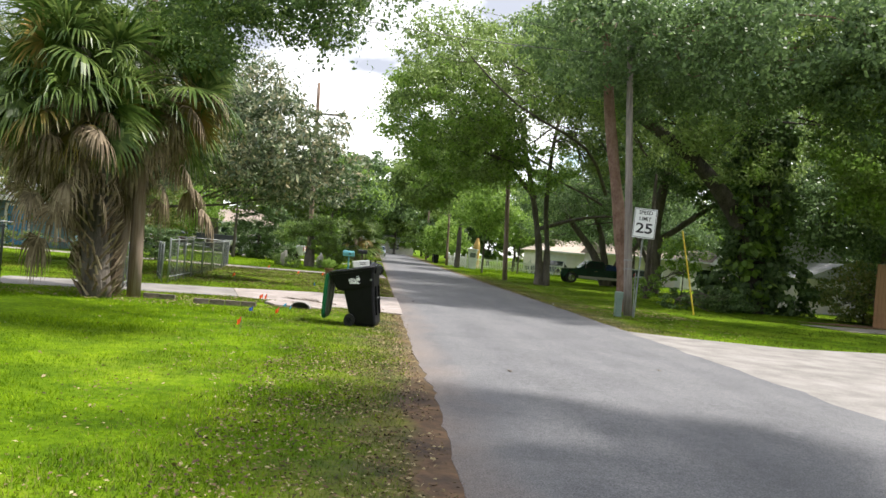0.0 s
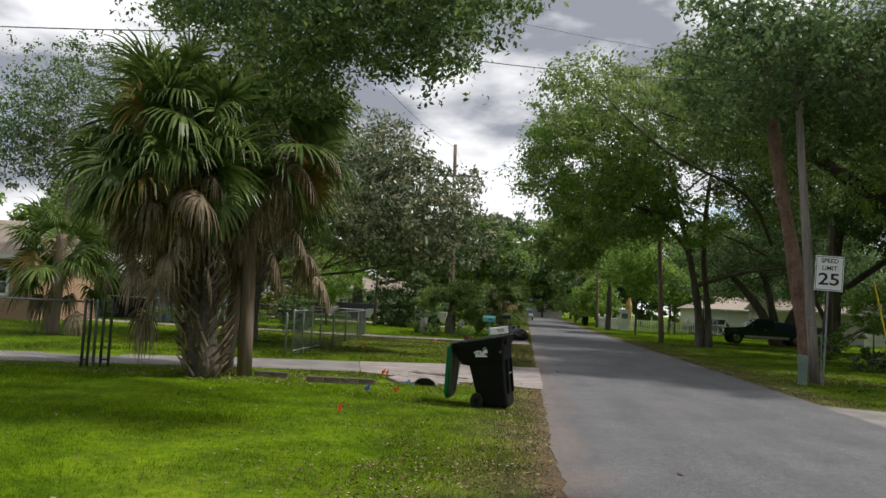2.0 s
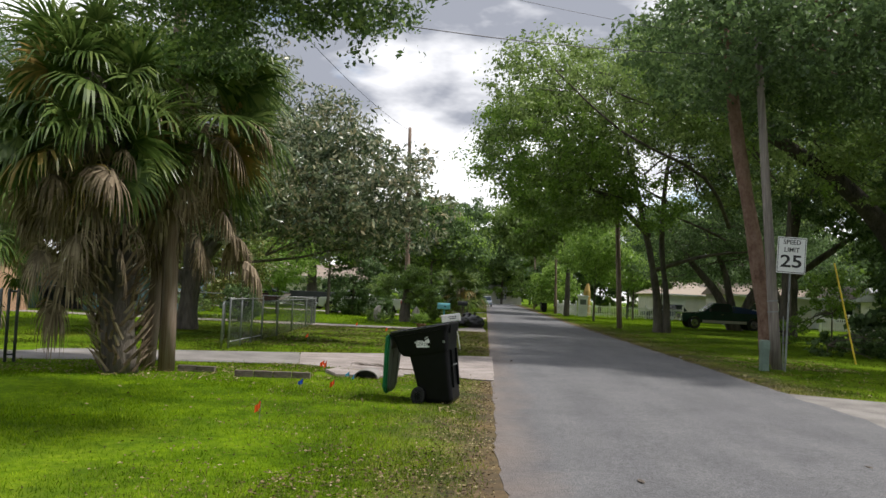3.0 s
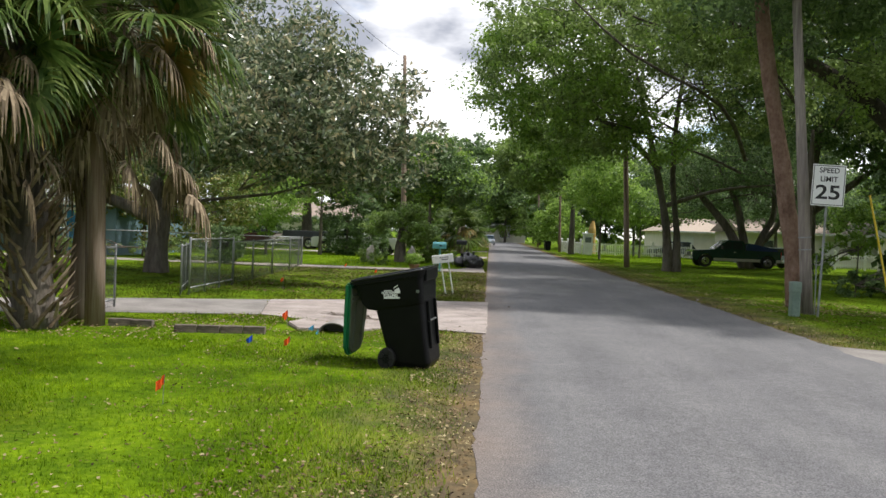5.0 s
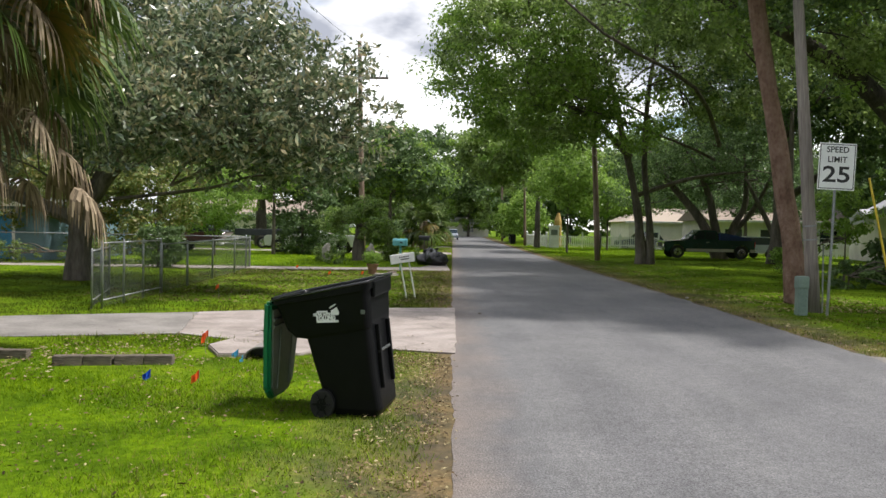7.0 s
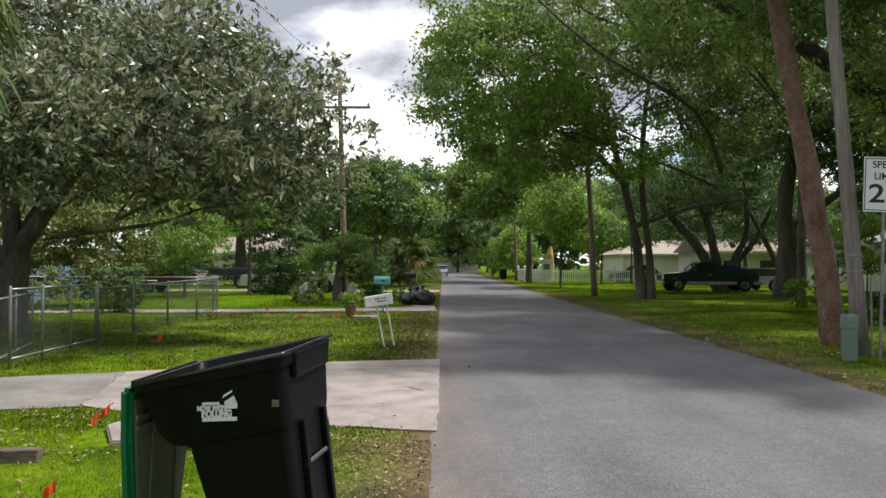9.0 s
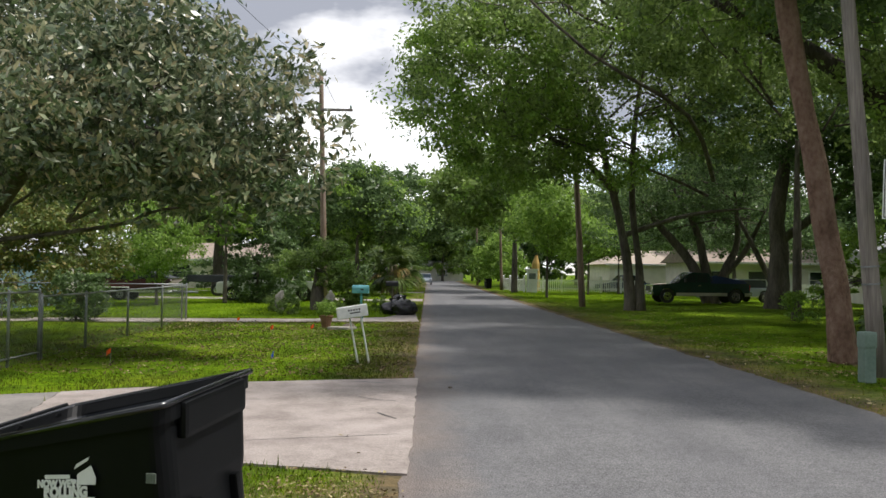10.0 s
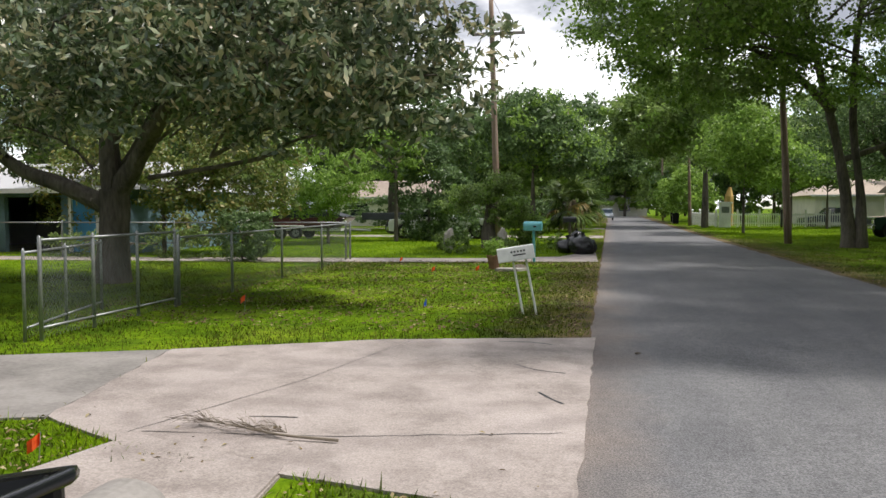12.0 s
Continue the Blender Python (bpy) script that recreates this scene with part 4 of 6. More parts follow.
for x, y, m, c, h, t in ((-2.88, 11.15, "orange", "orange", 0.3, 60), (-5.35, 25.1, "orange", "orange", 0.34, 0), (-3.3, 15.35, "blue_flag", "dark blue", 0.12, 20), (-3.45, 17.95, "orange", "orange", 0.22, 30),
                         (-3.25, 17.2, "orange", "orange", 0.28, 70), (-2.75, 16.9, "sky_flag", "pale blue", 0.12, 10), (-2.6, 16.6, "sky_flag", "pale blue", 0.1, 80), (-2.72, 15.2, "orange", "orange", 0.15, 40),
                         (-3.9, 32.5, "orange", "orange", 0.28, 0), (-2.8, 26.7, "blue_flag", "dark blue", 0.15, 80), (-5.6, 36, "orange", "orange", 0.28, 0), (-2.9, 33.0, "orange", "orange", 0.28, 30)):
    flag(x, y, m, c, h, t)


# ---- chain-link fences ----
def mesh_panel(bm, a, b, z0, z1, pitch=0.075, r=0.0018):
    """Crossed wires between two posts."""
    A, B = Vector((*a, 0)), Vector((*b, 0))
    length, u = (B - A).length, (B - A).normalized()
    h = z1 - z0
    side = Vector((-u.y, u.x, 0)) * r
    k = -h
    while k < length:
        for sgn in (1, -1):
            s0, s1, za, zb = k, k + h, (z0, z1)[sgn < 0], (z1, z0)[sgn < 0]
            c0, c1 = max(0, s0), min(length, s1)
            if c1 <= c0:
                continue
            ta, tb = (c0 - s0) / h, (c1 - s0) / h
            p, q = A + u * c0 + Vector((0, 0, za + (zb - za) * ta)), A + u * c1 + Vector((0, 0, za + (zb - za) * tb))
            w = (q - p).normalized().cross(side.normalized()) * r
            vs = [[bm.verts.new(o + d) for d in (w, side * 1.0 - w * 0.5, -side * 1.0 - w * 0.5)] for o in (p, q)]
            for i in range(3):
                bm.faces.new((vs[0][i], vs[0][(i + 1) % 3], vs[1][(i + 1) % 3], vs[1][i]))
        k += pitch


def fence(name, pts, height, label, rail_low=False, mat="galvanised", pitch=0.08, post_r=0.03, z0=0.03):
    root = thing(name, (0, 0, 0), label, "chain-link fence" if name != "gate" else "gate")
    for x, y in pts:
        part("post", tubed([(x, y, -0.1), (x, y, height + 0.03), (x, y, height + 0.06)], [post_r, post_r, post_r * 0.4], 8), mat, root, smooth=True)
    for a, b in zip(pts, pts[1:]):
        part("top_rail", tubed([(*a, height), (*b, height)], 0.02, 7), mat, root, smooth=True)
        if rail_low:
            part("bottom_rail", tubed([(*a, 0.16), (*b, 0.16)], 0.018, 7), mat, root, smooth=True)
        bm = bmesh.new()
        mesh_panel(bm, a, b, z0, height - 0.02, pitch)
        part("wire_mesh", bm, "galv_dark", root, kind="stuff")
    return root


fence("fence", [(-7.0, 26.05), (-7.11, 28.3), (-7.35, 31.4), (-7.56, 34.7), (-8.0, 38.6)], 1.18, "galvanised chain-link fence across the lawn")
fence("gate", [(-6.86, 22.4), (-6.9, 23.55), (-6.93, 24.7), (-6.95, 25.85)], 1.28, "galvanised chain-link gate leaf standing open on the grass", True, post_r=0.026)
fence("gate", [(-7.02, 22.3), (-7.45, 23.7), (-7.9, 25.2)], 1.12, "grey chain-link gate leaf beside the driveway", True, post_r=0.022)
fence("fence", [(-8.15, 38.6), (-11, 38.4), (-14, 38.2), (-18, 37.9), (-22, 37.5), (-27, 37)], 1.2, "chain-link fence at the back of the lawn", pitch=0.14)
fence("fence", [(-9.3, 16.2), (-11.5, 15.0), (-14.5, 13.4), (-18, 11.6)], 1.35, "chain-link fence along the lawn's edge", mat="galvanised")
fence("gate", [(-9.2, 16.3), (-9.08, 16.4)], 1.35, "folded dark steel gate leaf against its post", True, "galv_dark")
fence("gate", [(-9.38, 16.1), (-9.42, 15.95)], 1.35, "folded dark steel gate leaf against its post", True, "galv_dark")
fence("gate", [(-7.0, 18.5), (-7.08, 19.1)], 1.15, "narrow chain-link gate leaf beside a wooden pole", True, "galvanised", post_r=0.022)


# ---- mailboxes and small things of the verge ----
ob = thing("mailbox_sign", (-1.12, 26.1, 0), "white house-number board on two leaning white stakes", "mailbox", turn=8)
for x in (-0.05, 0.16):
    part("stake", tubed([(x + 0.08, 0, -0.05), (x - 0.12, 0, 0.98)], 0.018, 6), "white_paint", ob)
brd = part("board", boxed((-0.29, -0.10, -0.11), (0.29, 0.10, 0.11), 0.02), "white_paint", ob, at=pose(-0.10, 0, 0.96, 0, -9, 0))
bm = bmesh.new()
for k in range(5):
    box(bm, (-0.08 + k * 0.05, -0.104, 0.02), (-0.05 + k * 0.05, -0.1005, 0.05))
box(bm, (-0.05, -0.104, -0.03), (0.15, -0.1005, -0.01))
part("marking", bm, "sign_black", brd)

ob = thing("mailbox", (-2.05, 38.45, 0), "teal mailbox on a leaning teal post", "mailbox", turn=-6)
part("post", tubed([(0.02, 0, -0.1), (0.0, 0, 0.95)], 0.05, 4), "teal_paint", ob)
arch = [(0.12 * math.cos(a), 0.10 + 0.12 * math.sin(a)) for a in np.linspace(0, math.pi, 9)] + [(-0.12, -0.06), (0.12, -0.06)]
part("box", prism([(p, q + 1.03) for p, q in arch], "x", -0.3, 0.26, 0.008), "teal_paint", ob)
part("slot", boxed((0.0, -0.125, 1.07), (0.10, -0.119, 1.12)), "sign_black", ob)
ob = thing("mailbox", (-1.6, 52.5, 0), "dark mailbox on a wooden post", "mailbox")
part("post", boxed((-0.05, -0.05, -0.05), (0.05, 0.05, 0.95), 0.01), "timber_dark", ob)
part("box", prism([(p, q + 1.02) for p, q in arch], "x", -0.32, 0.3, 0.008), "sign_black", ob)

ob = thing("plant_pot", (-2.8, 35.0, 0), "terracotta pot with a leafy plant on a stone slab", "plant pot")
ob.scale = (0.8, 0.8, 0.8)
part("pot", tubed([(0, 0, 0.05), (0, 0, 0.42), (0, 0, 0.45), (0, 0, 0.50)], [0.16, 0.23, 0.27, 0.27], 14), "terracotta", ob)
rng = np.random.default_rng(3)
part("plant", leaves(rng, clumps(rng, [((0, 0, 0.75), (0.34, 0.34, 0.25))], 700, 0.1, 20), 0.12, 0.05), "bright_leaf", ob, kind="stuff")
ob = thing("stone_slab", (-2.35, 34.6, 0.03), "broken pale stone slab lying in the grass", "stone")
part("slab", prism([(-0.35, -0.2), (0.25, -0.25), (0.5, 0.1), (0.15, 0.25), (-0.3, 0.2)], "z", -0.02, 0.06, 0.015), "stone", ob)
ob = thing("stone", (-2.1, 35.0, 0.0), "dark brown rock beside a plant pot", "stone")
bm = bmesh.new()
bmesh.ops.create_icosphere(bm, subdivisions=2, radius=0.22)
for v in bm.verts:
    v.co *= 1 + 0.3 * noise.noise(v.co * 6)
    v.co.z = v.co.z * 0.5 + 0.06
part("rock", bm, "timber_dark", ob)


def rubbish_bag(x, y, s, seed):
    ob = thing("rubbish_bag", (x, y, 0), "full black plastic rubbish bag at the roadside", "rubbish bag", "rubbish bags by the drive", seed * 40)
    bm = bmesh.new()
    bmesh.ops.create_icosphere(bm, subdivisions=4, radius=s)
    for v in bm.verts:
        f = 1 + 0.18 * noise.noise(v.co * 3.5 + Vector((seed, 0, 0))) + 0.07 * noise.noise(v.co * 11)
        v.co *= f
        v.co.z = max(-s * 0.55, v.co.z * 0.75)
        v.co.z += s * 0.55
    part("bag", bm, "plastic_bag", ob, smooth=True)
    bm = tubed([(0, 0, s * 1.15), (0.02, 0, s * 1.3), (0.06, 0.03, s * 1.5)], [0.09 * s / 0.4, 0.03, 0.08], 8, 0.5)
    part("knot", bm, "plastic_bag", ob)


rubbish_bag(-0.72, 43.0, 0.50, 1)
rubbish_bag(-1.25, 43.4, 0.42, 2)
rubbish_bag(-0.95, 43.9, 0.46, 3)
rubbish_bag(-1.3, 54.0, 0.4, 4)


def small_bin(x, y, mat="bin_black"):
    ob = thing("rubbish_bin", (x, y, 0), "closed dark wheeled bin by the far roadside", "wheelie bin")
    part("body", prism([(-0.26, 0.05), (0.26, 0.05), (0.33, 1.0), (-0.33, 1.0)], "y", -0.3, 0.3, 0.03), mat, ob)
    part("lid", prism([(-0.36, 1.0), (0.36, 1.0), (0.3, 1.09), (-0.3, 1.09)], "y", -0.34, 0.34, 0.02), mat, ob)


small_bin(7.0, 104)
small_bin(6.6, 96)

for x, y, w, hh in ((1.35, 9.2, 0.09, 0.02), (4.1, 10.6, 0.06, 0.015), (6.05, 27.6, 0.12, 0.05), (0.55, 22.8, 0.05, 0.03)):
    ob = thing("debris", (x, y, 0.006), "small scrap of dry debris on the road", "debris", turn=x * 70)
    bm = bmesh.new()
    bmesh.ops.create_icosphere(bm, subdivisions=1, radius=w)
    for v in bm.verts:
        v.co = Vector((v.co.x, v.co.y * 0.4, (v.co.z + w) * hh / w / 2)) * (1 + 0.3 * noise.noise(v.co * 20))
    part("scrap", bm, "stone" if hh > 0.04 else "timber_dark", ob)

# fallen branch on the drive
ob = thing("fallen_branch", (-1.75, 18.75, 0.02), "dry fallen branch with fine twigs on the concrete", "branch", turn=172)
r = random.Random(4)
bm = bmesh.new()
tube(bm, bend([(-0.1, 0, 0.02), (0.35, 0.04, 0.03), (0.75, 0.0, 0.05), (1.15, -0.12, 0.03)], 5), list(np.linspace(0.012, 0.004, 16)), 6)
for i in range(90):
    s = r.uniform(0.3, 1.1)
    p = Vector((s, 0.03 * math.sin(s * 4) - 0.05 * s, 0.04))
    a = r.uniform(-0.9, 0.9)
    L = r.uniform(0.1, 0.32)
    tube(bm, [p, p + Vector((math.cos(a) * L * 0.5, math.sin(a) * L * 0.5, r.uniform(0.0, 0.06))), p + Vector((math.cos(a) * L, math.sin(a) * L * 1.1, r.uniform(-0.01, 0.08)))], [0.003, 0.002, 0.001], 3, False)
part("twigs", bm, "bare_twig", ob, kind="stuff")


# ---- vehicles ----
def wheel(root, x, y, r, w, rim="chrome"):
    s = 1 if y > 0 else -1
    t = part("wheel", tubed([(0, -w / 2, 0), (0, -w / 2 + 0.03, 0), (0, w / 2 - 0.03, 0), (0, w / 2, 0)], [r * 0.93, r, r, r * 0.93], 24), "rubber", root, at=pose(x, y, r))
    part("rim", tubed([(0, s * (w / 2 - 0.02), 0), (0, s * (w / 2 + 0.006), 0)], [r * 0.64, r * 0.58], 18), rim, t)
    part("hub", tubed([(0, s * (w / 2), 0), (0, s * (w / 2 + 0.02), 0)], [r * 0.2, r * 0.15], 10), "sign_black", t)
    bm = bmesh.new()
    for k in range(5):
        a = k * 2 * math.pi / 5 + 0.3
        c = Vector((math.cos(a), 0, math.sin(a))) * r * 0.4
        y0 = s * (w / 2 + 0.007)
        bmesh.ops.create_cone(bm, cap_ends=True, segments=8, radius1=r * 0.1, radius2=r * 0.1, depth=0.006, matrix=Matrix.Translation((c.x, y0, c.z)) @ pose(0, 0, 0, 90))
    part("holes", bm, "sign_black", t)


def arched(pts, wheels, r):
    """Lower outline with wheel arches cut in; pts: the outline's upper part, from rear to front."""
    low = []
    for wx in sorted(wheels, reverse=True):
        low += [(wx + r * math.cos(a), max(0.38, 0.40 + r * math.sin(a))) for a in np.linspace(0, math.pi, 11)]
    return pts + low


def pickup(at, turn, paint, lower, label, length=5.6, wheelbase=3.9, cap=False):
    root = thing("pickup_truck", at, label, "pickup truck", turn=turn)
    x0, x1 = -length / 2 + 0.05, length / 2
    wf, wr = x1 - 0.85, x1 - 0.85 - wheelbase
    top = [(x0, 0.45), (x0, 1.12), (x1 - 3.35, 1.14), (x1 - 1.5, 1.14), (x1 - 0.1, 1.05), (x1, 0.95), (x1, 0.45)]
    part("body", prism(arched(top, (wf, wr), 0.46), "y", -0.93, 0.93, 0.03), paint, root)
    for s in (-1, 1):
        part("side_trim", boxed((wr + 0.5, s * 0.935 - 0.012, 0.42), (wf - 0.5, s * 0.935 + 0.012, 0.60), 0.008), lower, root)
        part("side_trim", boxed((x0, s * 0.935 - 0.012, 0.42), (wr - 0.5, s * 0.935 + 0.012, 0.60), 0.008), lower, root)
    cabin = [(x1 - 3.35, 1.13), (x1 - 3.25, 1.72), (x1 - 2.2, 1.76), (x1 - 1.45, 1.13)]
    part("cab", prism(cabin, "y", -0.84, 0.84, 0.05), paint, root)
    cx = x1
    for s in (-1, 1):
        part("side_window", prism([(cx - 3.18, 1.19), (cx - 3.12, 1.64), (cx - 2.55, 1.66), (cx - 2.55, 1.19)], "y", s * 0.842 - 0.006, s * 0.842 + 0.006), "glass_dark", root)
        part("side_window", prism([(cx - 2.48, 1.19), (cx - 2.48, 1.66), (cx - 2.22, 1.66), (cx - 1.72, 1.19)], "y", s * 0.842 - 0.006, s * 0.842 + 0.006), "glass_dark", root)
        part("mirror", boxed((cx - 1.9, s * 1.0 - 0.08, 1.18), (cx - 1.8, s * 1.0 + 0.08, 1.38), 0.02), "sign_black", root)
        part("door_handle", boxed((cx - 2.75, s * 0.945 - 0.01, 0.98), (cx - 2.6, s * 0.945 + 0.01, 1.02), 0.004), "chrome", root)
    ws = Vector((cx - 1.46, 0, 1.14)), Vector((cx - 2.19, 0, 1.74))
    bm = bmesh.new()
    q = [bm.verts.new(p) for p in ((ws[0].x + 0.012, -0.72, 1.18), (ws[0].x + 0.012, 0.72, 1.18), (ws[1].x + 0.03, 0.66, 1.72), (ws[1].x + 0.03, -0.66, 1.72))]
    bm.faces.new(q)
    bmesh.ops.solidify(bm, geom=bm.faces[:], thickness=0.012)
    part("windscreen", bm, "glass_dark", root)
    part("front_bumper", boxed((x1 - 0.05, -0.93, 0.45), (x1 + 0.12, 0.93, 0.66), 0.04), "chrome", root)
    part("rear_bumper", boxed((x0 - 0.14, -0.9, 0.48), (x0 + 0.02, 0.9, 0.66), 0.03), "chrome", root)
    part("grille", boxed((x1 - 0.02, -0.5, 0.70), (x1 + 0.02, 0.5, 0.94), 0.01), "sign_black", root)
    for s in (-1, 1):
        part("headlight", boxed((x1 - 0.06, s * 0.72 - 0.17, 0.72), (x1 + 0.02, s * 0.72 + 0.17, 0.92), 0.02), "chrome", root)
        part("tail_light", boxed((x0 - 0.02, s * 0.86 - 0.06, 0.75), (x0 + 0.02, s * 0.86 + 0.06, 1.08), 0.01), "lamp_red", root)
        wheel(root, wf, s * 0.80, 0.40, 0.26)
        wheel(root, wr, s * 0.80, 0.40, 0.26)
    if cap:
        part("bed_cover", prism([(x0 + 0.1, 1.13), (x0 + 0.2, 1.28), (cx - 3.5, 1.62), (cx - 3.38, 1.13)], "y", -0.82, 0.82, 0.05), "paint_blue", root)
    return root


def car(at, turn, paint, label, length=4.6, height=1.45):
    root = thing("car", at, label, "car", turn=turn)
    h = length / 2
    wf, wr = h - 0.85, -h + 0.8
    body = [(-h, 0.4), (-h, 0.85), (-h + 0.1, 0.93), (h - 1.1, 0.92), (h - 0.15, 0.76), (h, 0.6), (h, 0.4)]
    part("body", prism(arched(body, (wf, wr), 0.36), "y", -0.88, 0.88, 0.04), paint, root)
    part("cabin", prism([(-h + 0.35, 0.9), (-h + 0.95, height - 0.04), (0.35, height), (h - 1.35, 0.9)], "y", -0.76, 0.76, 0.05), "glass_dark", root)
    part("roof", prism([(-h + 0.85, height - 0.05), (-h + 1.0, height + 0.01), (0.3, height + 0.02), (0.55, height - 0.05)], "y", -0.74, 0.74, 0.02), paint, root)
    for s in (-1, 1):
        part("headlight", boxed((h - 0.12, s * 0.68 - 0.16, 0.60), (h + 0.01, s * 0.68 + 0.16, 0.74), 0.02), "chrome", root)
        part("tail_light", boxed((-h - 0.01, s * 0.7 - 0.14, 0.70), (-h + 0.06, s * 0.7 + 0.14, 0.86), 0.02), "lamp_red", root)
        wheel(root, wf, s * 0.78, 0.32, 0.2)
        wheel(root, wr, s * 0.78, 0.32, 0.2)
    part("bumper", boxed((h - 0.05, -0.8, 0.30), (h + 0.06, 0.8, 0.52), 0.03), paint, root)
    return root


pickup((15.75, 57.6, 0.12), 180, "paint_green", "paint_tan", "dark green pickup truck with tan sills and blue bed cover", cap=True)
pickup((-8.55, 56.4, 0.0), 180, "paint_white", "paint_white", "white pickup truck parked on a drive")
car((19.5, 61.5, 0.05), 200, "paint_silver", "silver blue car parked behind a truck")
car((18.5, 87, 0), 180, "paint_blue", "dark blue car parked behind a white picket fence", 4.9, 1.6)
car((-0.1, 122, 0), -90, "paint_silver", "pale blue car seen far down the street")

# trailer with a boat under canvas
ob = thing("boat_trailer", (-15.9, 55.4, 0), "dark red boat under a canvas cover on a white tandem trailer", "boat trailer")
part("chassis", boxed((-2.6, -0.8, 0.45), (2.2, 0.8, 0.58), 0.02), "white_paint", ob)
part("drawbar", tubed([(2.2, 0, 0.5), (3.6, 0, 0.45)], 0.05, 6), "galvanised", ob)
for x in (-1.15, -0.25):
    for s in (-1, 1):
        wheel(ob, x, s * 0.95, 0.33, 0.2, "galvanised")
part("mudguard", boxed((-1.6, -1.08, 0.68), (0.2, -0.82, 0.74), 0.02), "white_paint", ob)
part("mudguard", boxed((-1.6, 0.82, 0.68), (0.2, 1.08, 0.74), 0.02), "white_paint", ob)
part("hull", prism([(-2.7, 0.6), (-2.7, 1.12), (2.6, 1.18), (1.7, 0.6)], "y", -0.95, 0.95, 0.08), "boat_red", ob)
part("cover", prism([(-2.6, 1.12), (-1.4, 1.25), (-0.3, 1.72), (0.8, 1.66), (2.4, 1.2)], "y", -0.9, 0.9, 0.08), "canvas", ob)
ob = thing("utility_trailer", (-13.6, 64, 0), "small dark trailer with white mudguards on the lawn", "trailer")
part("bed", boxed((-1.6, -0.8, 0.9), (1.6, 0.8, 1.35), 0.03), "canvas", ob)
for s in (-1, 1):
    wheel(ob, 0.4, s * 0.9, 0.42, 0.2)
part("drawbar", tubed([(1.6, 0, 0.9), (2.4, 0, 0.5)], 0.05, 6), "white_paint", ob)


# ---- houses ----
def house(name, at, turn, w, d, h, roof_h, wall, roof, label, openings=(), over=0.45, hip=0.0, trim="white_paint"):
    """Front face along y = 0, from x 0 to w; depth behind it. Openings: (kind, x0, x1, z0, z1, material)."""
    root = thing(name, at, label, "house", turn=turn)
    cuts = sorted(openings, key=lambda o: o[1])
    bm = bmesh.new()
    x = 0.0
    for k, x0, x1, z0, z1, m in cuts:
        box(bm, (x, 0, -0.1), (x0, 0.2, h))
        if z0 > 0.05:
            box(bm, (x0, 0, -0.1), (x1, 0.2, z0))
        box(bm, (x0, 0, z1), (x1, 0.2, h))
        x = x1
    box(bm, (x, 0, -0.1), (w, 0.2, h))
    box(bm, (0, 0.2, -0.1), (0.2, d, h))
    box(bm, (w - 0.2, 0.2, -0.1), (w, d, h))
    box(bm, (0.2, d - 0.2, -0.1), (w - 0.2, d, h))
    part("wall", bm, wall, root)
    bm = bmesh.new()
    a = over
    e = [bm.verts.new(p) for p in ((-a, -a, h - 0.03), (w + a, -a, h - 0.03), (w + a, d + a, h - 0.03), (-a, d + a, h - 0.03))]
    r = [bm.verts.new(p) for p in ((hip - a * (hip == 0), d / 2, h + roof_h), (w - hip + a * (hip == 0), d / 2, h + roof_h))]
    for f in ((e[0], e[1], r[1], r[0]), (e[2], e[3], r[0], r[1]), (e[1], e[2], r[1]), (e[3], e[0], r[0]), tuple(e[::-1])):
        bm.faces.new(f)
    part("roof", bm, roof, root)
    part("fascia", boxed((-a - 0.02, -a - 0.03, h - 0.16), (w + a + 0.02, -a, h + 0.02)), trim, root)
    for k, x0, x1, z0, z1, m in cuts:
        if k == "open":
            # black sheet in place of the shade deep in the opening
            part("porch_back", boxed((x0, 1.6, 0), (x1, 1.7, h)), "sign_black", root)
            continue
        if k == "window":
            wdw = part("window", boxed((x0 + 0.06, 0.07, z0 + 0.06), (x1 - 0.06, 0.09, z1 - 0.06)), m, root)
        else:
            wdw = part(k, boxed((x0 + 0.05, 0.06, z0), (x1 - 0.05, 0.12, z1 - 0.05), 0.005), m, root)
        bm = bmesh.new()
        for lo, hi in (((x0 - 0.07, -0.03, z0), (x0 + 0.06, 0.1, z1)), ((x1 - 0.06, -0.03, z0), (x1 + 0.07, 0.1, z1)), ((x0 - 0.07, -0.035, z1 - 0.05), (x1 + 0.07, 0.1, z1 + 0.08))):
            box(bm, lo, hi)
        if k == "window":
            box(bm, (x0 - 0.1, -0.06, z0 - 0.06), (x1 + 0.1, 0.1, z0 + 0.06))
            box(bm, (x0 + 0.06, 0.05, (z0 + z1) / 2 - 0.025), (x1 - 0.06, 0.1, (z0 + z1) / 2 + 0.025))
        if k == "garage_door":
            for i in range(1, 4):
                zz = z0 + (z1 - z0) * i / 4
                box(bm, (x0 + 0.05, 0.05, zz - 0.012), (x1 - 0.05, 0.056, zz + 0.012))
        part("frame", bm, "white_paint", wdw)
    return root


house("house", (-28.8, 33.0, 0), 0, 7.4, 5.2, 2.75, 1.7, "stucco_tan", "shingle_tan", "tan stucco bungalow with a low roof", (("window", 4.6, 6.2, 1.05, 2.15, "glass_dark"),), hip=0.0)
house("house", (-27.5, 41.0, 0), -4, 10.5, 8, 2.4, 1.2, "stucco_blue", "shingle_grey", "blue-grey bungalow with a white porch and a blue door",
      (("window", 1.0, 2.2, 0.9, 2.0, "glass_dark"), ("door", 3.2, 4.1, 0.05, 2.1, "white_paint"), ("open", 5.0, 7.6, 0.05, 2.1, "sign_black"), ("door", 8.0, 9.2, 0.05, 2.05, "door_blue")), hip=1.0)
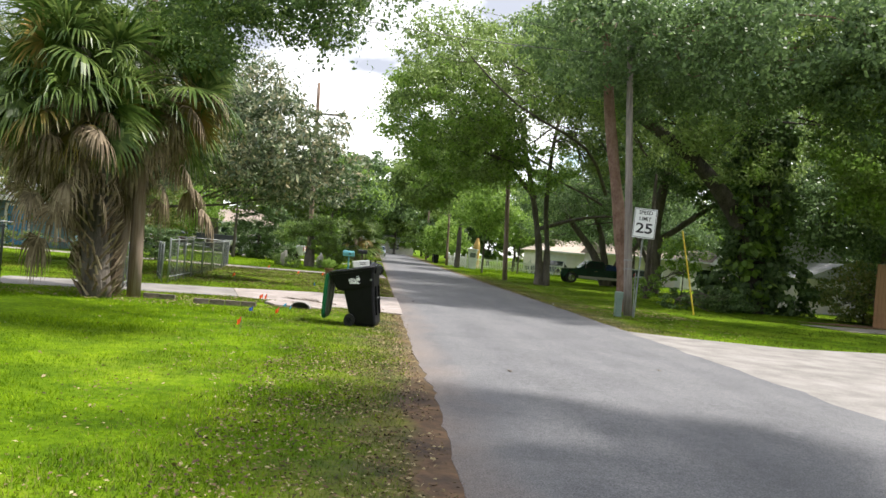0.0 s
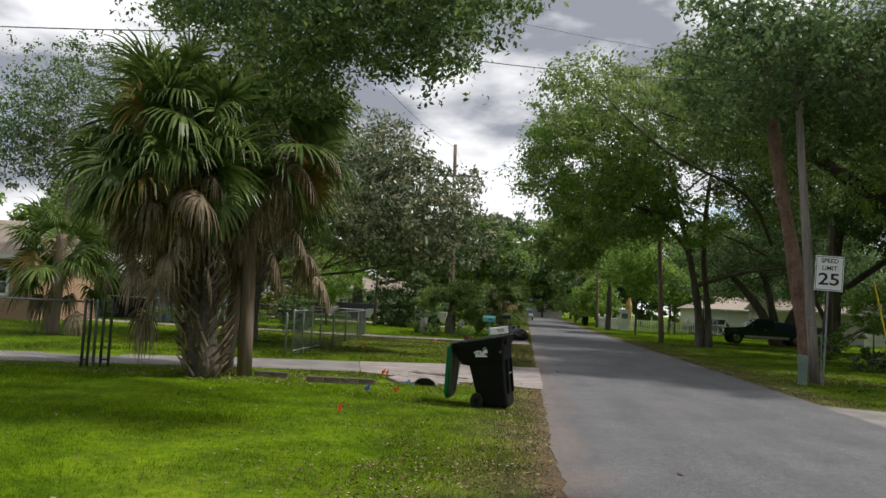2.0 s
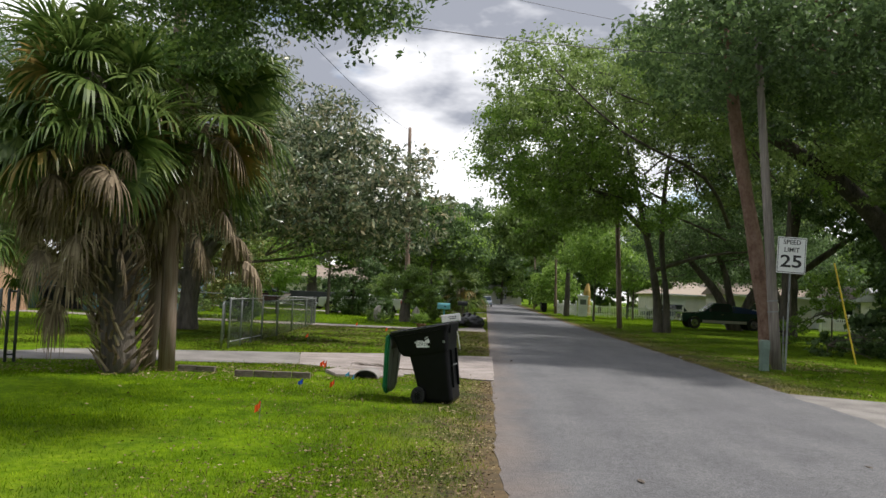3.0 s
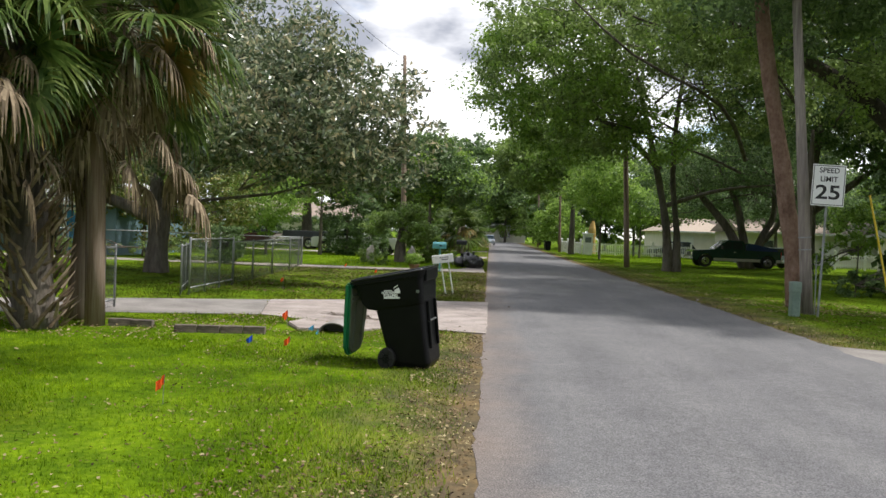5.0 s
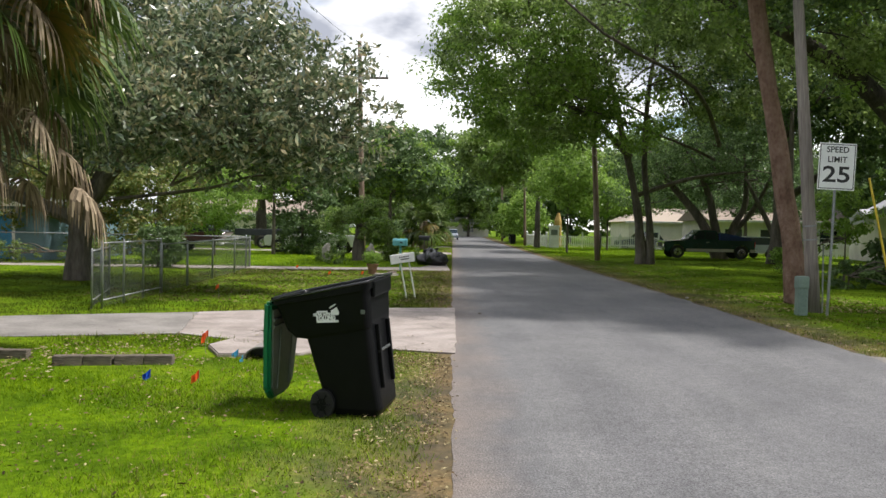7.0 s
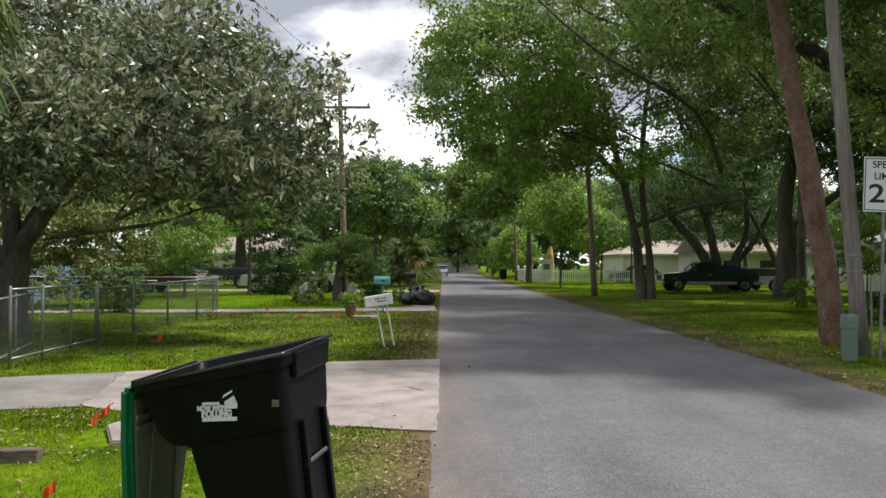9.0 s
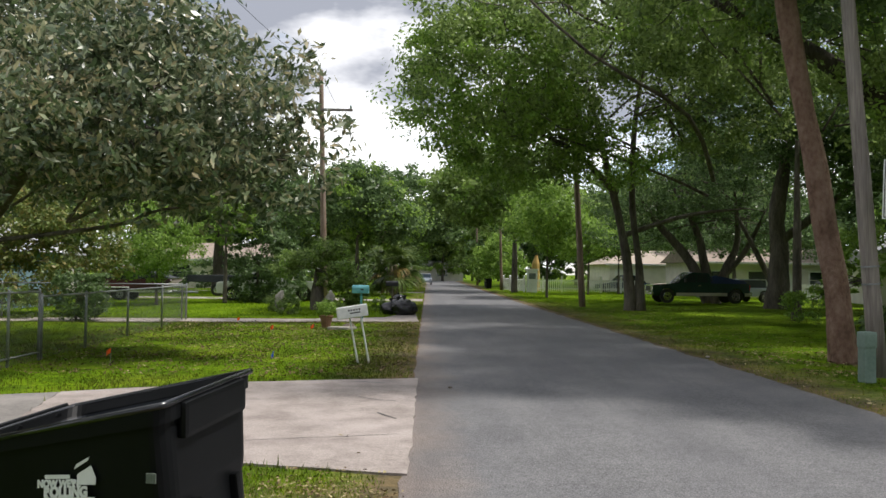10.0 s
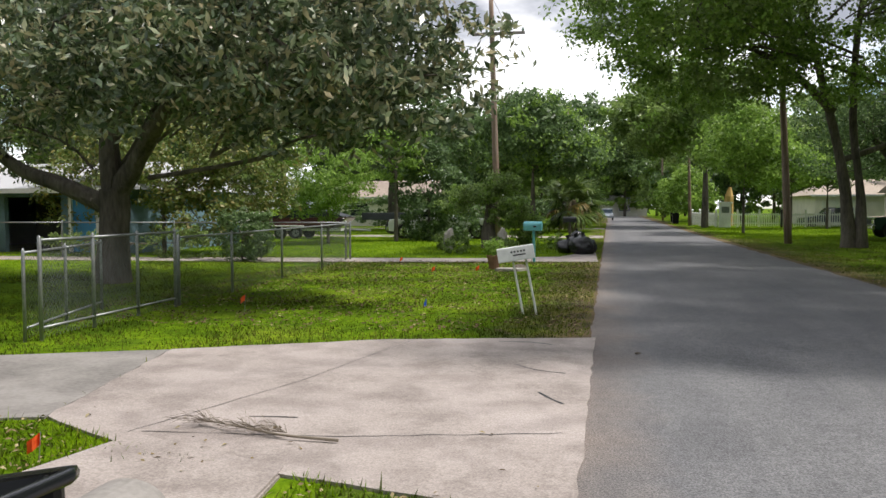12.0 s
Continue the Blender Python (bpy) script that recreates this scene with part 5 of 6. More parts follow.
house("house", (-38, 60, 0), 0, 14, 9, 2.6, 1.6, "stucco_white", "shingle_grey", "pale bungalow behind trees", (("window", 3, 5, 0.9, 2.1, "glass_dark"), ("window", 9, 11, 0.9, 2.1, "glass_dark")), hip=2)
house("house", (-26, 84, 0), 0, 14, 9, 2.6, 1.6, "stucco_white", "shingle_tan", "pale bungalow behind a hedge", (("window", 3, 5, 0.9, 2.1, "glass_dark"), ("window", 9, 11, 0.9, 2.1, "glass_dark")), hip=2)
house("house", (18.4, 92, 0), 0, 17, 10, 2.75, 1.5, "stucco_white", "shingle_tan", "cream house with a garage door and a long tan roof",
      (("garage_door", 0.6, 3.2, 0.02, 2.2, "white_paint"), ("window", 6, 7.6, 0.9, 2.1, "glass_dark"), ("window", 10, 12, 0.9, 2.1, "glass_dark")), hip=2.5)
house("house", (22.0, 76, 0), 0, 12, 9, 2.8, 1.3, "stucco_white", "shingle_tan", "cream house with tall white windows behind trees",
      (("window", 1.0, 2.6, 0.7, 2.1, "glass_dark"), ("window", 4.0, 5.6, 0.7, 2.1, "glass_dark"), ("door", 7, 8, 0.05, 2.1, "white_paint"), ("window", 9.0, 10.6, 0.7, 2.1, "glass_dark")), hip=0)
house("house", (27.0, 58, 0), -12, 5, 8, 2.5, 1.0, "stucco_white", "shingle_grey", "low pale carport wing with white slatted panels", (("open", 0.8, 4.2, 0.05, 2.2, "sign_black"),), hip=0)
house("house", (33.5, 54, 0), 70, 9, 8, 3.1, 2.6, "stucco_white", "shingle_grey", "white gabled house behind a wooden fence", (("window", 2, 3.4, 1.0, 2.1, "glass_dark"),), hip=0)


house("house", (-6.0, 166, 0), 0, 13, 8, 2.7, 1.2, "stucco_white", "shingle_grey", "small white building closing the far street", (("window", 2, 4, 0.9, 2.0, "glass_dark"), ("window", 8, 10, 0.9, 2.0, "glass_dark")), hip=1)


house("shed", (26.9, 41.0, 0), 90, 4.0, 3.6, 1.95, 0.95, "stucco_white", "shingle_grey", "small white gabled shed behind a wooden fence", (("window", 1.2, 2.0, 1.0, 1.7, "glass_dark"),), hip=0)


def picket_fence(pts, label):
    root = thing("picket_fence", (0, 0, 0), label, "picket fence")
    me_p = None
    for a, b in zip(pts, pts[1:]):
        L = math.dist(a, b)
        n = int(L / 2.4) + 1
        ang = math.atan2(b[1] - a[1], b[0] - a[0])
        for i in range(n + 1):
            x, y = a[0] + (b[0] - a[0]) * i / n, a[1] + (b[1] - a[1]) * i / n
            part("post", prism([(-0.07, 0), (0.07, 0), (0.07, 1.42), (0, 1.5), (-0.07, 1.42)], "y", -0.07, 0.07), "white_paint", root, at=pose(x, y, 0, 0, 0, math.degrees(ang)))
        for z in (0.3, 1.0):
            part("rail", boxed((0, -0.02, z), (L, 0.02, z + 0.09)), "white_paint", root, at=pose(a[0], a[1], 0, 0, 0, math.degrees(ang)))
        m = int(L / 0.17)
        for i in range(m):
            t = (i + 0.5) / m
            if me_p is None:
                first = part("picket", prism([(-0.04, 0.1), (0.04, 0.1), (0.04, 1.14), (0, 1.2), (-0.04, 1.14)], "y", -0.035, -0.012), "white_paint", root)
                me_p = first.data
                ob = first
            else:
                ob = new("picket", me_p)
                ob.parent = root
            ob.matrix_basis = pose(a[0] + (b[0] - a[0]) * t, a[1] + (b[1] - a[1]) * t, 0, 0, 0, math.degrees(ang))
    return root


picket_fence([(7.6, 90.0), (8.9, 84.0), (14.0, 84.0), (19.5, 84.0)], "white wooden picket fence round a front lawn")
picket_fence([(26.5, 68.0), (31.0, 68.0)], "white wooden picket fence panel behind trees")
ob = thing("gate_pillar", (9.5, 83.3, 0), "white panelled gate pillar with a house-number plate", "gate pillar")
part("shaft", boxed((-0.45, -0.3, -0.05), (0.45, 0.3, 1.95), 0.02), "white_paint", ob)
part("cap", boxed((-0.55, -0.4, 1.95), (0.55, 0.4, 2.1), 0.03), "white_paint", ob)
part("plate", boxed((-0.3, -0.318, 1.2), (0.3, -0.302, 1.7), 0.004), "bin_grey", ob)
ob = thing("ochre_totem", (10.4, 88, 0), "tall ochre yellow carved stump behind a gate", "carved stump")
part("stump", tubed([(0, 0, 0), (0, 0, 1.4), (0.05, 0, 2.6), (0.1, 0, 3.4)], [0.42, 0.40, 0.34, 0.12], 12, 0.3), "ochre_wood", ob)

# cedar board fence by the side path
ob = thing("board_fence", (20.6, 30.6, 0), "warm brown cedar board fence", "wooden fence", turn=-6)
part("rail", boxed((0, 0.03, 0.4), (9.0, 0.08, 0.5)), "cedar", ob)
part("rail", boxed((0, 0.03, 2.2), (9.0, 0.08, 2.3)), "cedar", ob)
first = part("board", boxed((0.005, -0.02, 0.02), (0.145, 0.02, 2.75), 0.004), "cedar", ob)
for i in range(1, 60):
    b = new("board", first.data)
    b.parent = ob
    b.matrix_basis = pose(i * 0.15, 0, random.Random(i).uniform(-0.02, 0.02))

# ---- trees ----
L = [[(0, 0, -0.1), (0.02, 0, 1.0), (0, 0.05, 2.1)], [0.46, 0.33, 0.34]]
tree("magnolia_tree", (-10.75, 29.9, 0),
     [L, [[(0, 0.05, 1.7), (-1.1, -0.1, 2.15), (-2.5, 0.0, 2.65), (-4.2, 0.3, 3.8)], [0.24, 0.20, 0.16, 0.07]],
      [[(0.0, 0.05, 1.9), (0.65, -0.1, 2.7), (1.6, -0.6, 3.7), (3.0, -1.2, 4.6), (4.4, -1.8, 5.0)], [0.25, 0.21, 0.17, 0.10, 0.03]],
      [[(0, 0, 2.0), (-0.15, 0.1, 3.2), (-0.4, 0.3, 4.8), (-0.5, 0.2, 6.5)], [0.26, 0.20, 0.14, 0.06]],
      [[(0, 0, 2.0), (0.4, 0.5, 3.2), (0.7, 1.6, 5.2)], [0.2, 0.15, 0.06]]],
     [((0.5, -0.5, 5.9), (4.0, 4.2, 2.6)), ((4.9, -2.6, 5.1), (3.6, 3.6, 2.2)), ((7.1, -3.5, 4.7), (2.1, 2.2, 1.7)), ((6.9, -2.9, 3.5), (1.9, 2.0, 1.0)), ((5.2, -2.4, 6.7), (1.6, 2.0, 1.5)), ((-3.6, 0.5, 5.0), (3.0, 3.2, 2.3)), ((2.4, -3.6, 4.4), (3.2, 1.8, 1.6)), ((3.6, 1.0, 5.6), (3.2, 3.0, 2.2)), ((1.2, 0, 8.6), (2.6, 2.6, 1.9)), ((-2.4, 0, 8.0), (3.0, 2.6, 1.9))],
     84000, 0.20, "magnolia_leaf", "broad magnolia tree with grey-green and browning leaves", seed=3, clump=0.27, per=34, twigs=70, leaf_shape=0.36, shell=0.35)

tree("oak_tree", (-10.9, 4.5, 0),
     [[[(0, 0, -0.1), (0.2, 0.1, 2.2), (0.6, 0.6, 4.6)], [0.5, 0.4, 0.32]], [[(0.6, 0.6, 4.4), (2.4, 1.6, 7.4), (4.6, 3.6, 8.6)], [0.2, 0.13, 0.05]],
      [[(0.6, 0.6, 4.4), (1.0, 2.4, 7.0), (1.6, 4.2, 8.6)], [0.14, 0.08, 0.03]]],
     [((6.9, 5.9, 6.0), (1.6, 1.5, 1.1)), ((8.4, 6.3, 5.7), (1.3, 1.1, 0.8)), ((9.5, 5.8, 6.0), (1.0, 1.1, 0.7)), ((5.4, 7.0, 6.3), (1.2, 1.3, 0.8)), ((7.0, 6.8, 5.1), (1.0, 0.8, 0.65)), ((8.8, 6.6, 5.1), (0.7, 0.6, 0.45)), ((7.6, 8.6, 6.6), (2.2, 1.6, 1.0))],
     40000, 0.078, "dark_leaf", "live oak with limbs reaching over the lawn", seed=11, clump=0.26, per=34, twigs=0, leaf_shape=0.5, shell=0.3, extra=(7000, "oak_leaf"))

tree("bare_tree", (-19.5, 31.5, 0), [[[(0, 0, 0), (0.1, 0, 3), (0.4, 0, 7.5)], [0.28, 0.2, 0.06]]],
     [((0.5, 0, 8.6), (3.4, 3.2, 3.6)), ((-2.0, 0, 7.5), (2.0, 2, 2.2))], 17000, 0.13, "dark_leaf", "thin half-bare tree beside a bungalow", bark="bare_twig", seed=13, clump=0.3, per=16, twigs=36, shell=0.25)

tree("pine_tree", (8.57, 26.9, 0), [[[(0.02, 0, -0.1), (-0.15, 0, 1.4), (-0.6, 0, 3.9), (-1.15, 0, 7.0), (-1.6, 0.2, 10.5)], [0.30, 0.235, 0.215, 0.20, 0.15]]],
     [((-2.2, -1.6, 9.8), (2.8, 3.2, 2.2)), ((0.3, -2.6, 9.3), (2.6, 2.4, 1.9)), ((3.0, -5.0, 9.2), (3.0, 3.0, 2.1)), ((3.6, 0.5, 9.6), (3.2, 2.8, 2.2)), ((6.5, -4.0, 8.6), (3.0, 3.0, 2.2)), ((0.8, 2.2, 9.6), (3.0, 2.8, 2.0))], 60000, 0.16, "dark_leaf", "tall leaning tree with reddish bark at the verge", bark="bark_red", seed=5, clump=0.5, per=50, twigs=24, n=14)

# bright leaf colour on the street-side lobes stands in for light there
tree("oak_tree", (9.2, 49.6, 0),
     [[[(0.75, 0, -0.2), (0.6, 0, 1.8), (0.15, 0, 4.4), (-0.6, 0, 7.5), (-1.6, -0.5, 11)], [0.36, 0.22, 0.19, 0.15, 0.07]], [[(1.15, -0.1, -0.2), (1.1, -0.1, 2.0), (0.75, -0.1, 5.4), (0.95, 0, 9.5), (1.6, 0, 13)], [0.32, 0.17, 0.15, 0.12, 0.05]],
      [[(0.4, 0, 3.6), (3.5, 0.4, 4.6), (6.5, 0.5, 5.0)], [0.14, 0.1, 0.04]], [[(0.0, 0, 5.6), (-2.6, -1.4, 7.6), (-5.5, -2.5, 8.4)], [0.18, 0.12, 0.05]]],
     [((-2.5, -2, 12.5), (5.0, 5.5, 3.2)), ((-6.2, -4, 10.4), (3.8, 4.5, 2.6)), ((2.5, 0, 14.5), (5.5, 5.5, 3.5)), ((-4.8, -2, 8.0), (3.6, 3.5, 1.8)), ((4.5, -1, 9.5), (3.4, 3.4, 2.2)), ((-7.0, -9.0, 12.3), (2.6, 3.5, 1.8)), ((-3.0, 1, 9.4), (2.4, 3.0, 1.4))],
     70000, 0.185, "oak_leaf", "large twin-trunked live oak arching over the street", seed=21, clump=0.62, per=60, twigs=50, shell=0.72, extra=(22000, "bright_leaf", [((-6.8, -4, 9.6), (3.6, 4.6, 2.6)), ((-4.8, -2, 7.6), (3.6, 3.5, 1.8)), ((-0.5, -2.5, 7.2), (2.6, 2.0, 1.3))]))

tree("oak_tree", (17.3, 59.6, 0),
     [[[(0, 0, -0.2), (-1.2, 0, 2.4), (-3.4, 0, 5.0), (-4.8, 0, 7.0)], [0.42, 0.3, 0.2, 0.08]], [[(0.1, 0, -0.2), (-0.4, 0, 2.4), (-1.0, 0, 4.6), (-2.6, 0, 7.5)], [0.36, 0.26, 0.18, 0.07]],
      [[(0.2, 0, -0.2), (0.9, 0, 2.2), (1.6, 0, 3.8), (1.4, 0, 7.0)], [0.36, 0.24, 0.18, 0.07]], [[(0.5, 0, 1.4), (2.0, -0.2, 3.2), (3.2, -0.2, 5.6)], [0.2, 0.16, 0.06]], [[(3.4, -2, -0.1), (2.4, -2, 2.2), (0.8, -2, 5.2)], [0.22, 0.18, 0.07]]],
     [((-2.0, 0, 7.4), (5.0, 4.5, 2.4)), ((1.0, 1.5, 5.0), (6.0, 2.5, 1.5)), ((4.5, 3.5, 4.2), (2.5, 1.5, 1.2)), ((-3.5, 4.5, 4.2), (3.0, 1.5, 1.0)), ((0.5, 5.0, 4.4), (4.0, 1.5, 1.2)), ((2.5, 0, 8.2), (5.0, 4.5, 2.8)), ((-4.5, 1, 6.0), (2.8, 3.0, 1.4))], 42000, 0.17, "dark_leaf", "dark multi-stemmed oak over a parked truck", seed=22, clump=0.6, per=50, twigs=60)

tree("oak_tree", (18.6, 53.3, 0), [[[(0, 0, -0.2), (0.1, 0, 2.4), (0, 0, 5.0), (0.6, 0, 8.8)], [0.68, 0.46, 0.42, 0.25]], [[(0, 0, 3.4), (2.6, 0, 5.4), (5.2, 0, 7.4)], [0.25, 0.2, 0.08]]],
     [((0.5, 0, 11.0), (6.0, 5.0, 3.4)), ((4.5, -1, 8.2), (4.0, 4.0, 2.2)), ((-3.0, -2, 10.0), (4.0, 4.0, 2.6))], 38000, 0.19, "dark_leaf", "thick-trunked oak shading the grass", seed=23, clump=0.7, per=60, twigs=40)

ivy = tree("ivy_oak_tree", (17.4, 35.5, 0),
     [[[(0.2, 0, -0.2), (-0.2, 0, 2.6), (-1.6, -0.4, 5.0), (-4.5, -1.2, 7.4), (-9.0, -1.4, 9.8)], [0.75, 0.46, 0.38, 0.30, 0.14]], [[(0, 0, 1.0), (0.2, 0, 4.8), (0.0, 0, 10.4)], [0.5, 0.4, 0.2]]],
     [((-4.0, -1, 12.0), (5.5, 5.0, 2.8)), ((-5.2, -2.2, 8.6), (3.0, 1.8, 1.5)), ((-2.6, -2.0, 7.2), (2.4, 1.6, 1.4)), ((-9.5, -2.4, 9.6), (2.4, 2.0, 1.5)), ((2.0, 0, 12.6), (5.5, 5.5, 3.4)), ((-8.5, -2, 11.6), (4.0, 4.0, 2.2)), ((5.5, -2, 9.0), (3.8, 4.0, 3.0))], 62000, 0.17, "oak_leaf", "large leaning oak with a trunk wrapped in climbing vine", bark="bark_shaded", seed=24, clump=0.55, per=60, twigs=40, shell=0.7, extra=(15000, "bright_leaf"))
rng = np.random.default_rng(31)
v, f = leaves(rng, clumps(rng, [((0, 0, 2.2), (1.5, 1.0, 2.4)), ((0, 0, 5.5), (1.5, 1.1, 2.6)), ((0.1, 0, 8.4), (1.3, 1.0, 2.0)), ((1.6, -0.4, 1.2), (1.4, 0.9, 1.4)), ((-1.6, -0.2, 0.8), (1.1, 0.8, 1.0))], 15000, 0.22, 25, 0.8), 0.30, 0.19, 0.8)
part("vine", (v, f), "dark_leaf", ivy, "dense broad-leaved climbing vine")
v, f = leaves(rng, clumps(rng, [((0, -0.3, 2.6), (1.2, 1.0, 2.2)), ((0.1, -0.2, 5.6), (1.2, 1.1, 2.4))], 1800, 0.22, 18, 0.85), 0.42, 0.28, 0.9)
part("vine_leaf", (v, f), "bright_leaf", ivy, "large bright leaves of the vine")

# shrub and tree builders for the rest


def simple_tree(name, at, h, crown, count, leaf, mat, label, seed, lean=(0.0, 0.0), r=0.22, clump=0.6, category="tree", extra=None, per=50, group="", shell=0.5, twigs=12):
    return tree(name, at, [[[(0, 0, -0.1), (lean[0] * 0.4, lean[1] * 0.4, h * 0.5), (lean[0], lean[1], h)], [r, r * 0.75, r * 0.35]]], crown, count, leaf, mat, label,
                seed=seed, clump=clump, category=category, extra=extra, per=per, group=group, shell=shell, n=8, twigs=twigs)


simple_tree("oak_tree", (24.5, 31.5, 0), 6, [((0, 0, 8.5), (5, 4.5, 3.6)), ((-3.0, -1.5, 6.6), (3.2, 3.0, 2.4)), ((3, -1, 6.0), (3, 3, 2.6))], 40000, 0.19, "oak_leaf", "leafy oak by the side path", 41, extra=(22000, "bright_leaf"))
simple_tree("oak_tree", (21.0, 22.5, 0), 7, [((-2.0, 0, 9.5), (5.5, 4, 2.6)), ((-5.5, 1.5, 9.2), (3.2, 3, 1.8))], 30000, 0.16, "oak_leaf", "leafy oak beside the side drive", 42, extra=(8000, "bright_leaf"))
simple_tree("oak_tree", (14.5, 42.0, 0), 7, [((0, 0, 12.0), (6.0, 5, 3.4)), ((-4, 0, 13.0), (4, 4, 2.8)), ((5.0, 0, 9.0), (4, 4, 2.8))], 36000, 0.2, "oak_leaf", "tall oak among others on the grass", 43, r=0.2)
simple_tree("oak_tree", (31.5, 47.0, 0), 5, [((0, 0, 7.5), (6, 5, 4.0)), ((-5, -2, 5.5), (3, 3, 2.4))], 32000, 0.24, "dark_leaf", "dark leafy oak behind a drive", 44)
simple_tree("oak_tree", (24.5, 50.0, 0), 5, [((0, 0, 9.5), (5, 5, 4.5))], 22000, 0.26, "dark_leaf", "dark leafy oak behind a drive", 45)
simple_tree("shrub", (22.2, 33.8, 0), 1.2, [((0, 0, 1.5), (2.0, 1.4, 1.5)), ((2.4, 0, 1.3), (1.5, 1.2, 1.3))], 8000, 0.14, "autumn_leaf", "straggly brown-green shrub by a fence", 46, category="shrub", r=0.06, clump=0.3)
simple_tree("shrub", (14.8, 37.5, 0), 1.6, [((0, 0, 2.4), (1.3, 1.2, 1.2)), ((-1.2, 1.5, 1.0), (0.8, 0.8, 0.9))], 3500, 0.14, "bright_leaf", "thin light-green shrub beside a vine-clad oak", 47, category="shrub", r=0.05, clump=0.25)
simple_tree("shrub", (12.8, 33.0, 0), 0.4, [((0, 0, 0.4), (0.9, 0.6, 0.45)), ((2.2, 0, 0.5), (1.3, 0.8, 0.6))], 2500, 0.16, "dark_leaf", "low ferny growth at the foot of an oak", 48, category="shrub", r=0.03, clump=0.2)
simple_tree("oak_tree", (23.0, 71.0, 0), 3.2, [((0, 0, 4.6), (4.5, 2.2, 1.4)), ((5.0, 0.5, 4.3), (3.5, 2.0, 1.2)), ((-3.8, 0.5, 4.9), (2.8, 2.0, 1.2)), ((1.5, 0, 6.4), (5.5, 2.5, 1.6))], 16000, 0.22, "dark_leaf", "spreading dark oak before a cream house", 151, r=0.2)
simple_tree("roadside_tree", (16.6, 80.5, 0), 2.8, [((0, 0, 4.3), (2.6, 1.6, 1.3)), ((1.8, 0, 5.4), (2.4, 1.8, 1.2))], 7000, 0.22, "oak_leaf", "leafy young tree behind a picket fence", 152, r=0.12)
simple_tree("shrub", (21.8, 31.9, 0), 1.2, [((0, 0, 1.5), (1.6, 0.9, 1.1)), ((-1.6, 0.2, 1.0), (1.1, 0.8, 0.8))], 5000, 0.12, "autumn_leaf", "dry brown shrub before a cedar fence", 153, category="shrub", r=0.06, clump=0.25, twigs=26)
simple_tree("roadside_tree", (8.6, 68, 0), 3.5, [((0, 0, 5.2), (2.6, 3, 1.9)), ((1.5, -2, 4.4), (2.2, 2.0, 1.2)), ((-0.6, -4, 6.4), (2.0, 2.0, 1.3))], 13000, 0.22, "bright_leaf", "young bright-green roadside tree", 51, r=0.1)
simple_tree("roadside_tree", (13.5, 78, 0), 3.5, [((0, 0, 4.8), (3.2, 3, 1.6))], 7000, 0.24, "bright_leaf", "young bright-green tree behind a picket fence", 52, r=0.1)
simple_tree("roadside_tree", (8.2, 100, 0), 2.0, [((0, 0, 3.4), (2.8, 3.5, 2.4)), ((-0.8, 8, 2.6), (2.2, 3, 1.8))], 9000, 0.3, "bright_leaf", "bright-green rounded roadside tree", 53, r=0.1)
simple_tree("oak_tree", (7.8, 82, 0), 7, [((-1, 0, 9.6), (5.5, 6.5, 3.8)), ((-4.5, -2, 8.4), (3.6, 4, 2.6))], 24000, 0.32, "oak_leaf", "tall oak arching over the street", 54, r=0.3, extra=(5000, "bright_leaf"))
simple_tree("oak_tree", (-4.0, 92, 0), 6, [((1.0, 0, 8.5), (6.0, 6, 3.4)), ((4.5, 2, 6.8), (4.2, 4, 2.0))], 20000, 0.34, "dark_leaf", "dark oak arching over the far street", 55, r=0.3)
simple_tree("oak_tree", (-4.6, 66, 0), 4, [((-0.3, 0, 6.6), (3.0, 3.4, 2.3)), ((2.2, 0, 5.2), (2.4, 2.6, 1.5))], 16000, 0.24, "dark_leaf", "rounded green tree behind a utility pole", 56, r=0.2, extra=(4000, "bright_leaf"))
simple_tree("willow_tree", (-12.6, 49.5, 0), 2.6, [((0, 0, 3.3), (2.6, 2.2, 1.5)), ((-0.6, 0, 2.0), (1.6, 1.4, 0.9))], 13000, 0.13, "bright_leaf", "feathery light-green willow on the lawn", 57, r=0.09, clump=0.35)
simple_tree("cypress_shrub", (-8.7, 53.6, 0), 2.0, [((0, 0, 2.2), (1.5, 1.3, 2.4)), ((1.4, 0, 1.6), (1.3, 1.2, 1.8)), ((-0.2, 0, 4.0), (1.0, 0.9, 1.2))], 15000, 0.15, "dark_leaf", "dense dark evergreen shrub by a drive", 58, category="shrub", r=0.1, clump=0.3, shell=0.75)
simple_tree("topiary_shrub", (-4.6, 46.5, 0), 1.8, [((-0.5, 0, 2.25), (1.3, 1.0, 0.38)), ((0.95, 0, 1.5), (0.9, 0.9, 0.6)), ((-1.4, -0.3, 1.75), (0.65, 0.7, 0.3)), ((0.5, 0, 2.7), (0.8, 0.7, 0.35)), ((1.5, 0.4, 0.8), (0.7, 0.7, 0.6))], 12000, 0.10, "oak_leaf", "clipped spreading juniper with a thick trunk", 59, category="shrub", r=0.35, clump=0.2, extra=(4000, "bright_leaf"))
simple_tree("thin_tree", (-10.1, 52.4, 0), 3.6, [((0, 0, 4.4), (1.8, 1.6, 1.3))], 3500, 0.16, "bright_leaf", "thin pale-barked young tree", 60, r=0.12, clump=0.3)
simple_tree("oak_tree", (-15.2, 71, 0), 6, [((0, 0, 8.5), (6, 5, 4)), ((4, 0, 6.5), (4, 4, 2.5))], 22000, 0.3, "dark_leaf", "dark oak behind a parked truck", 61, r=0.5)
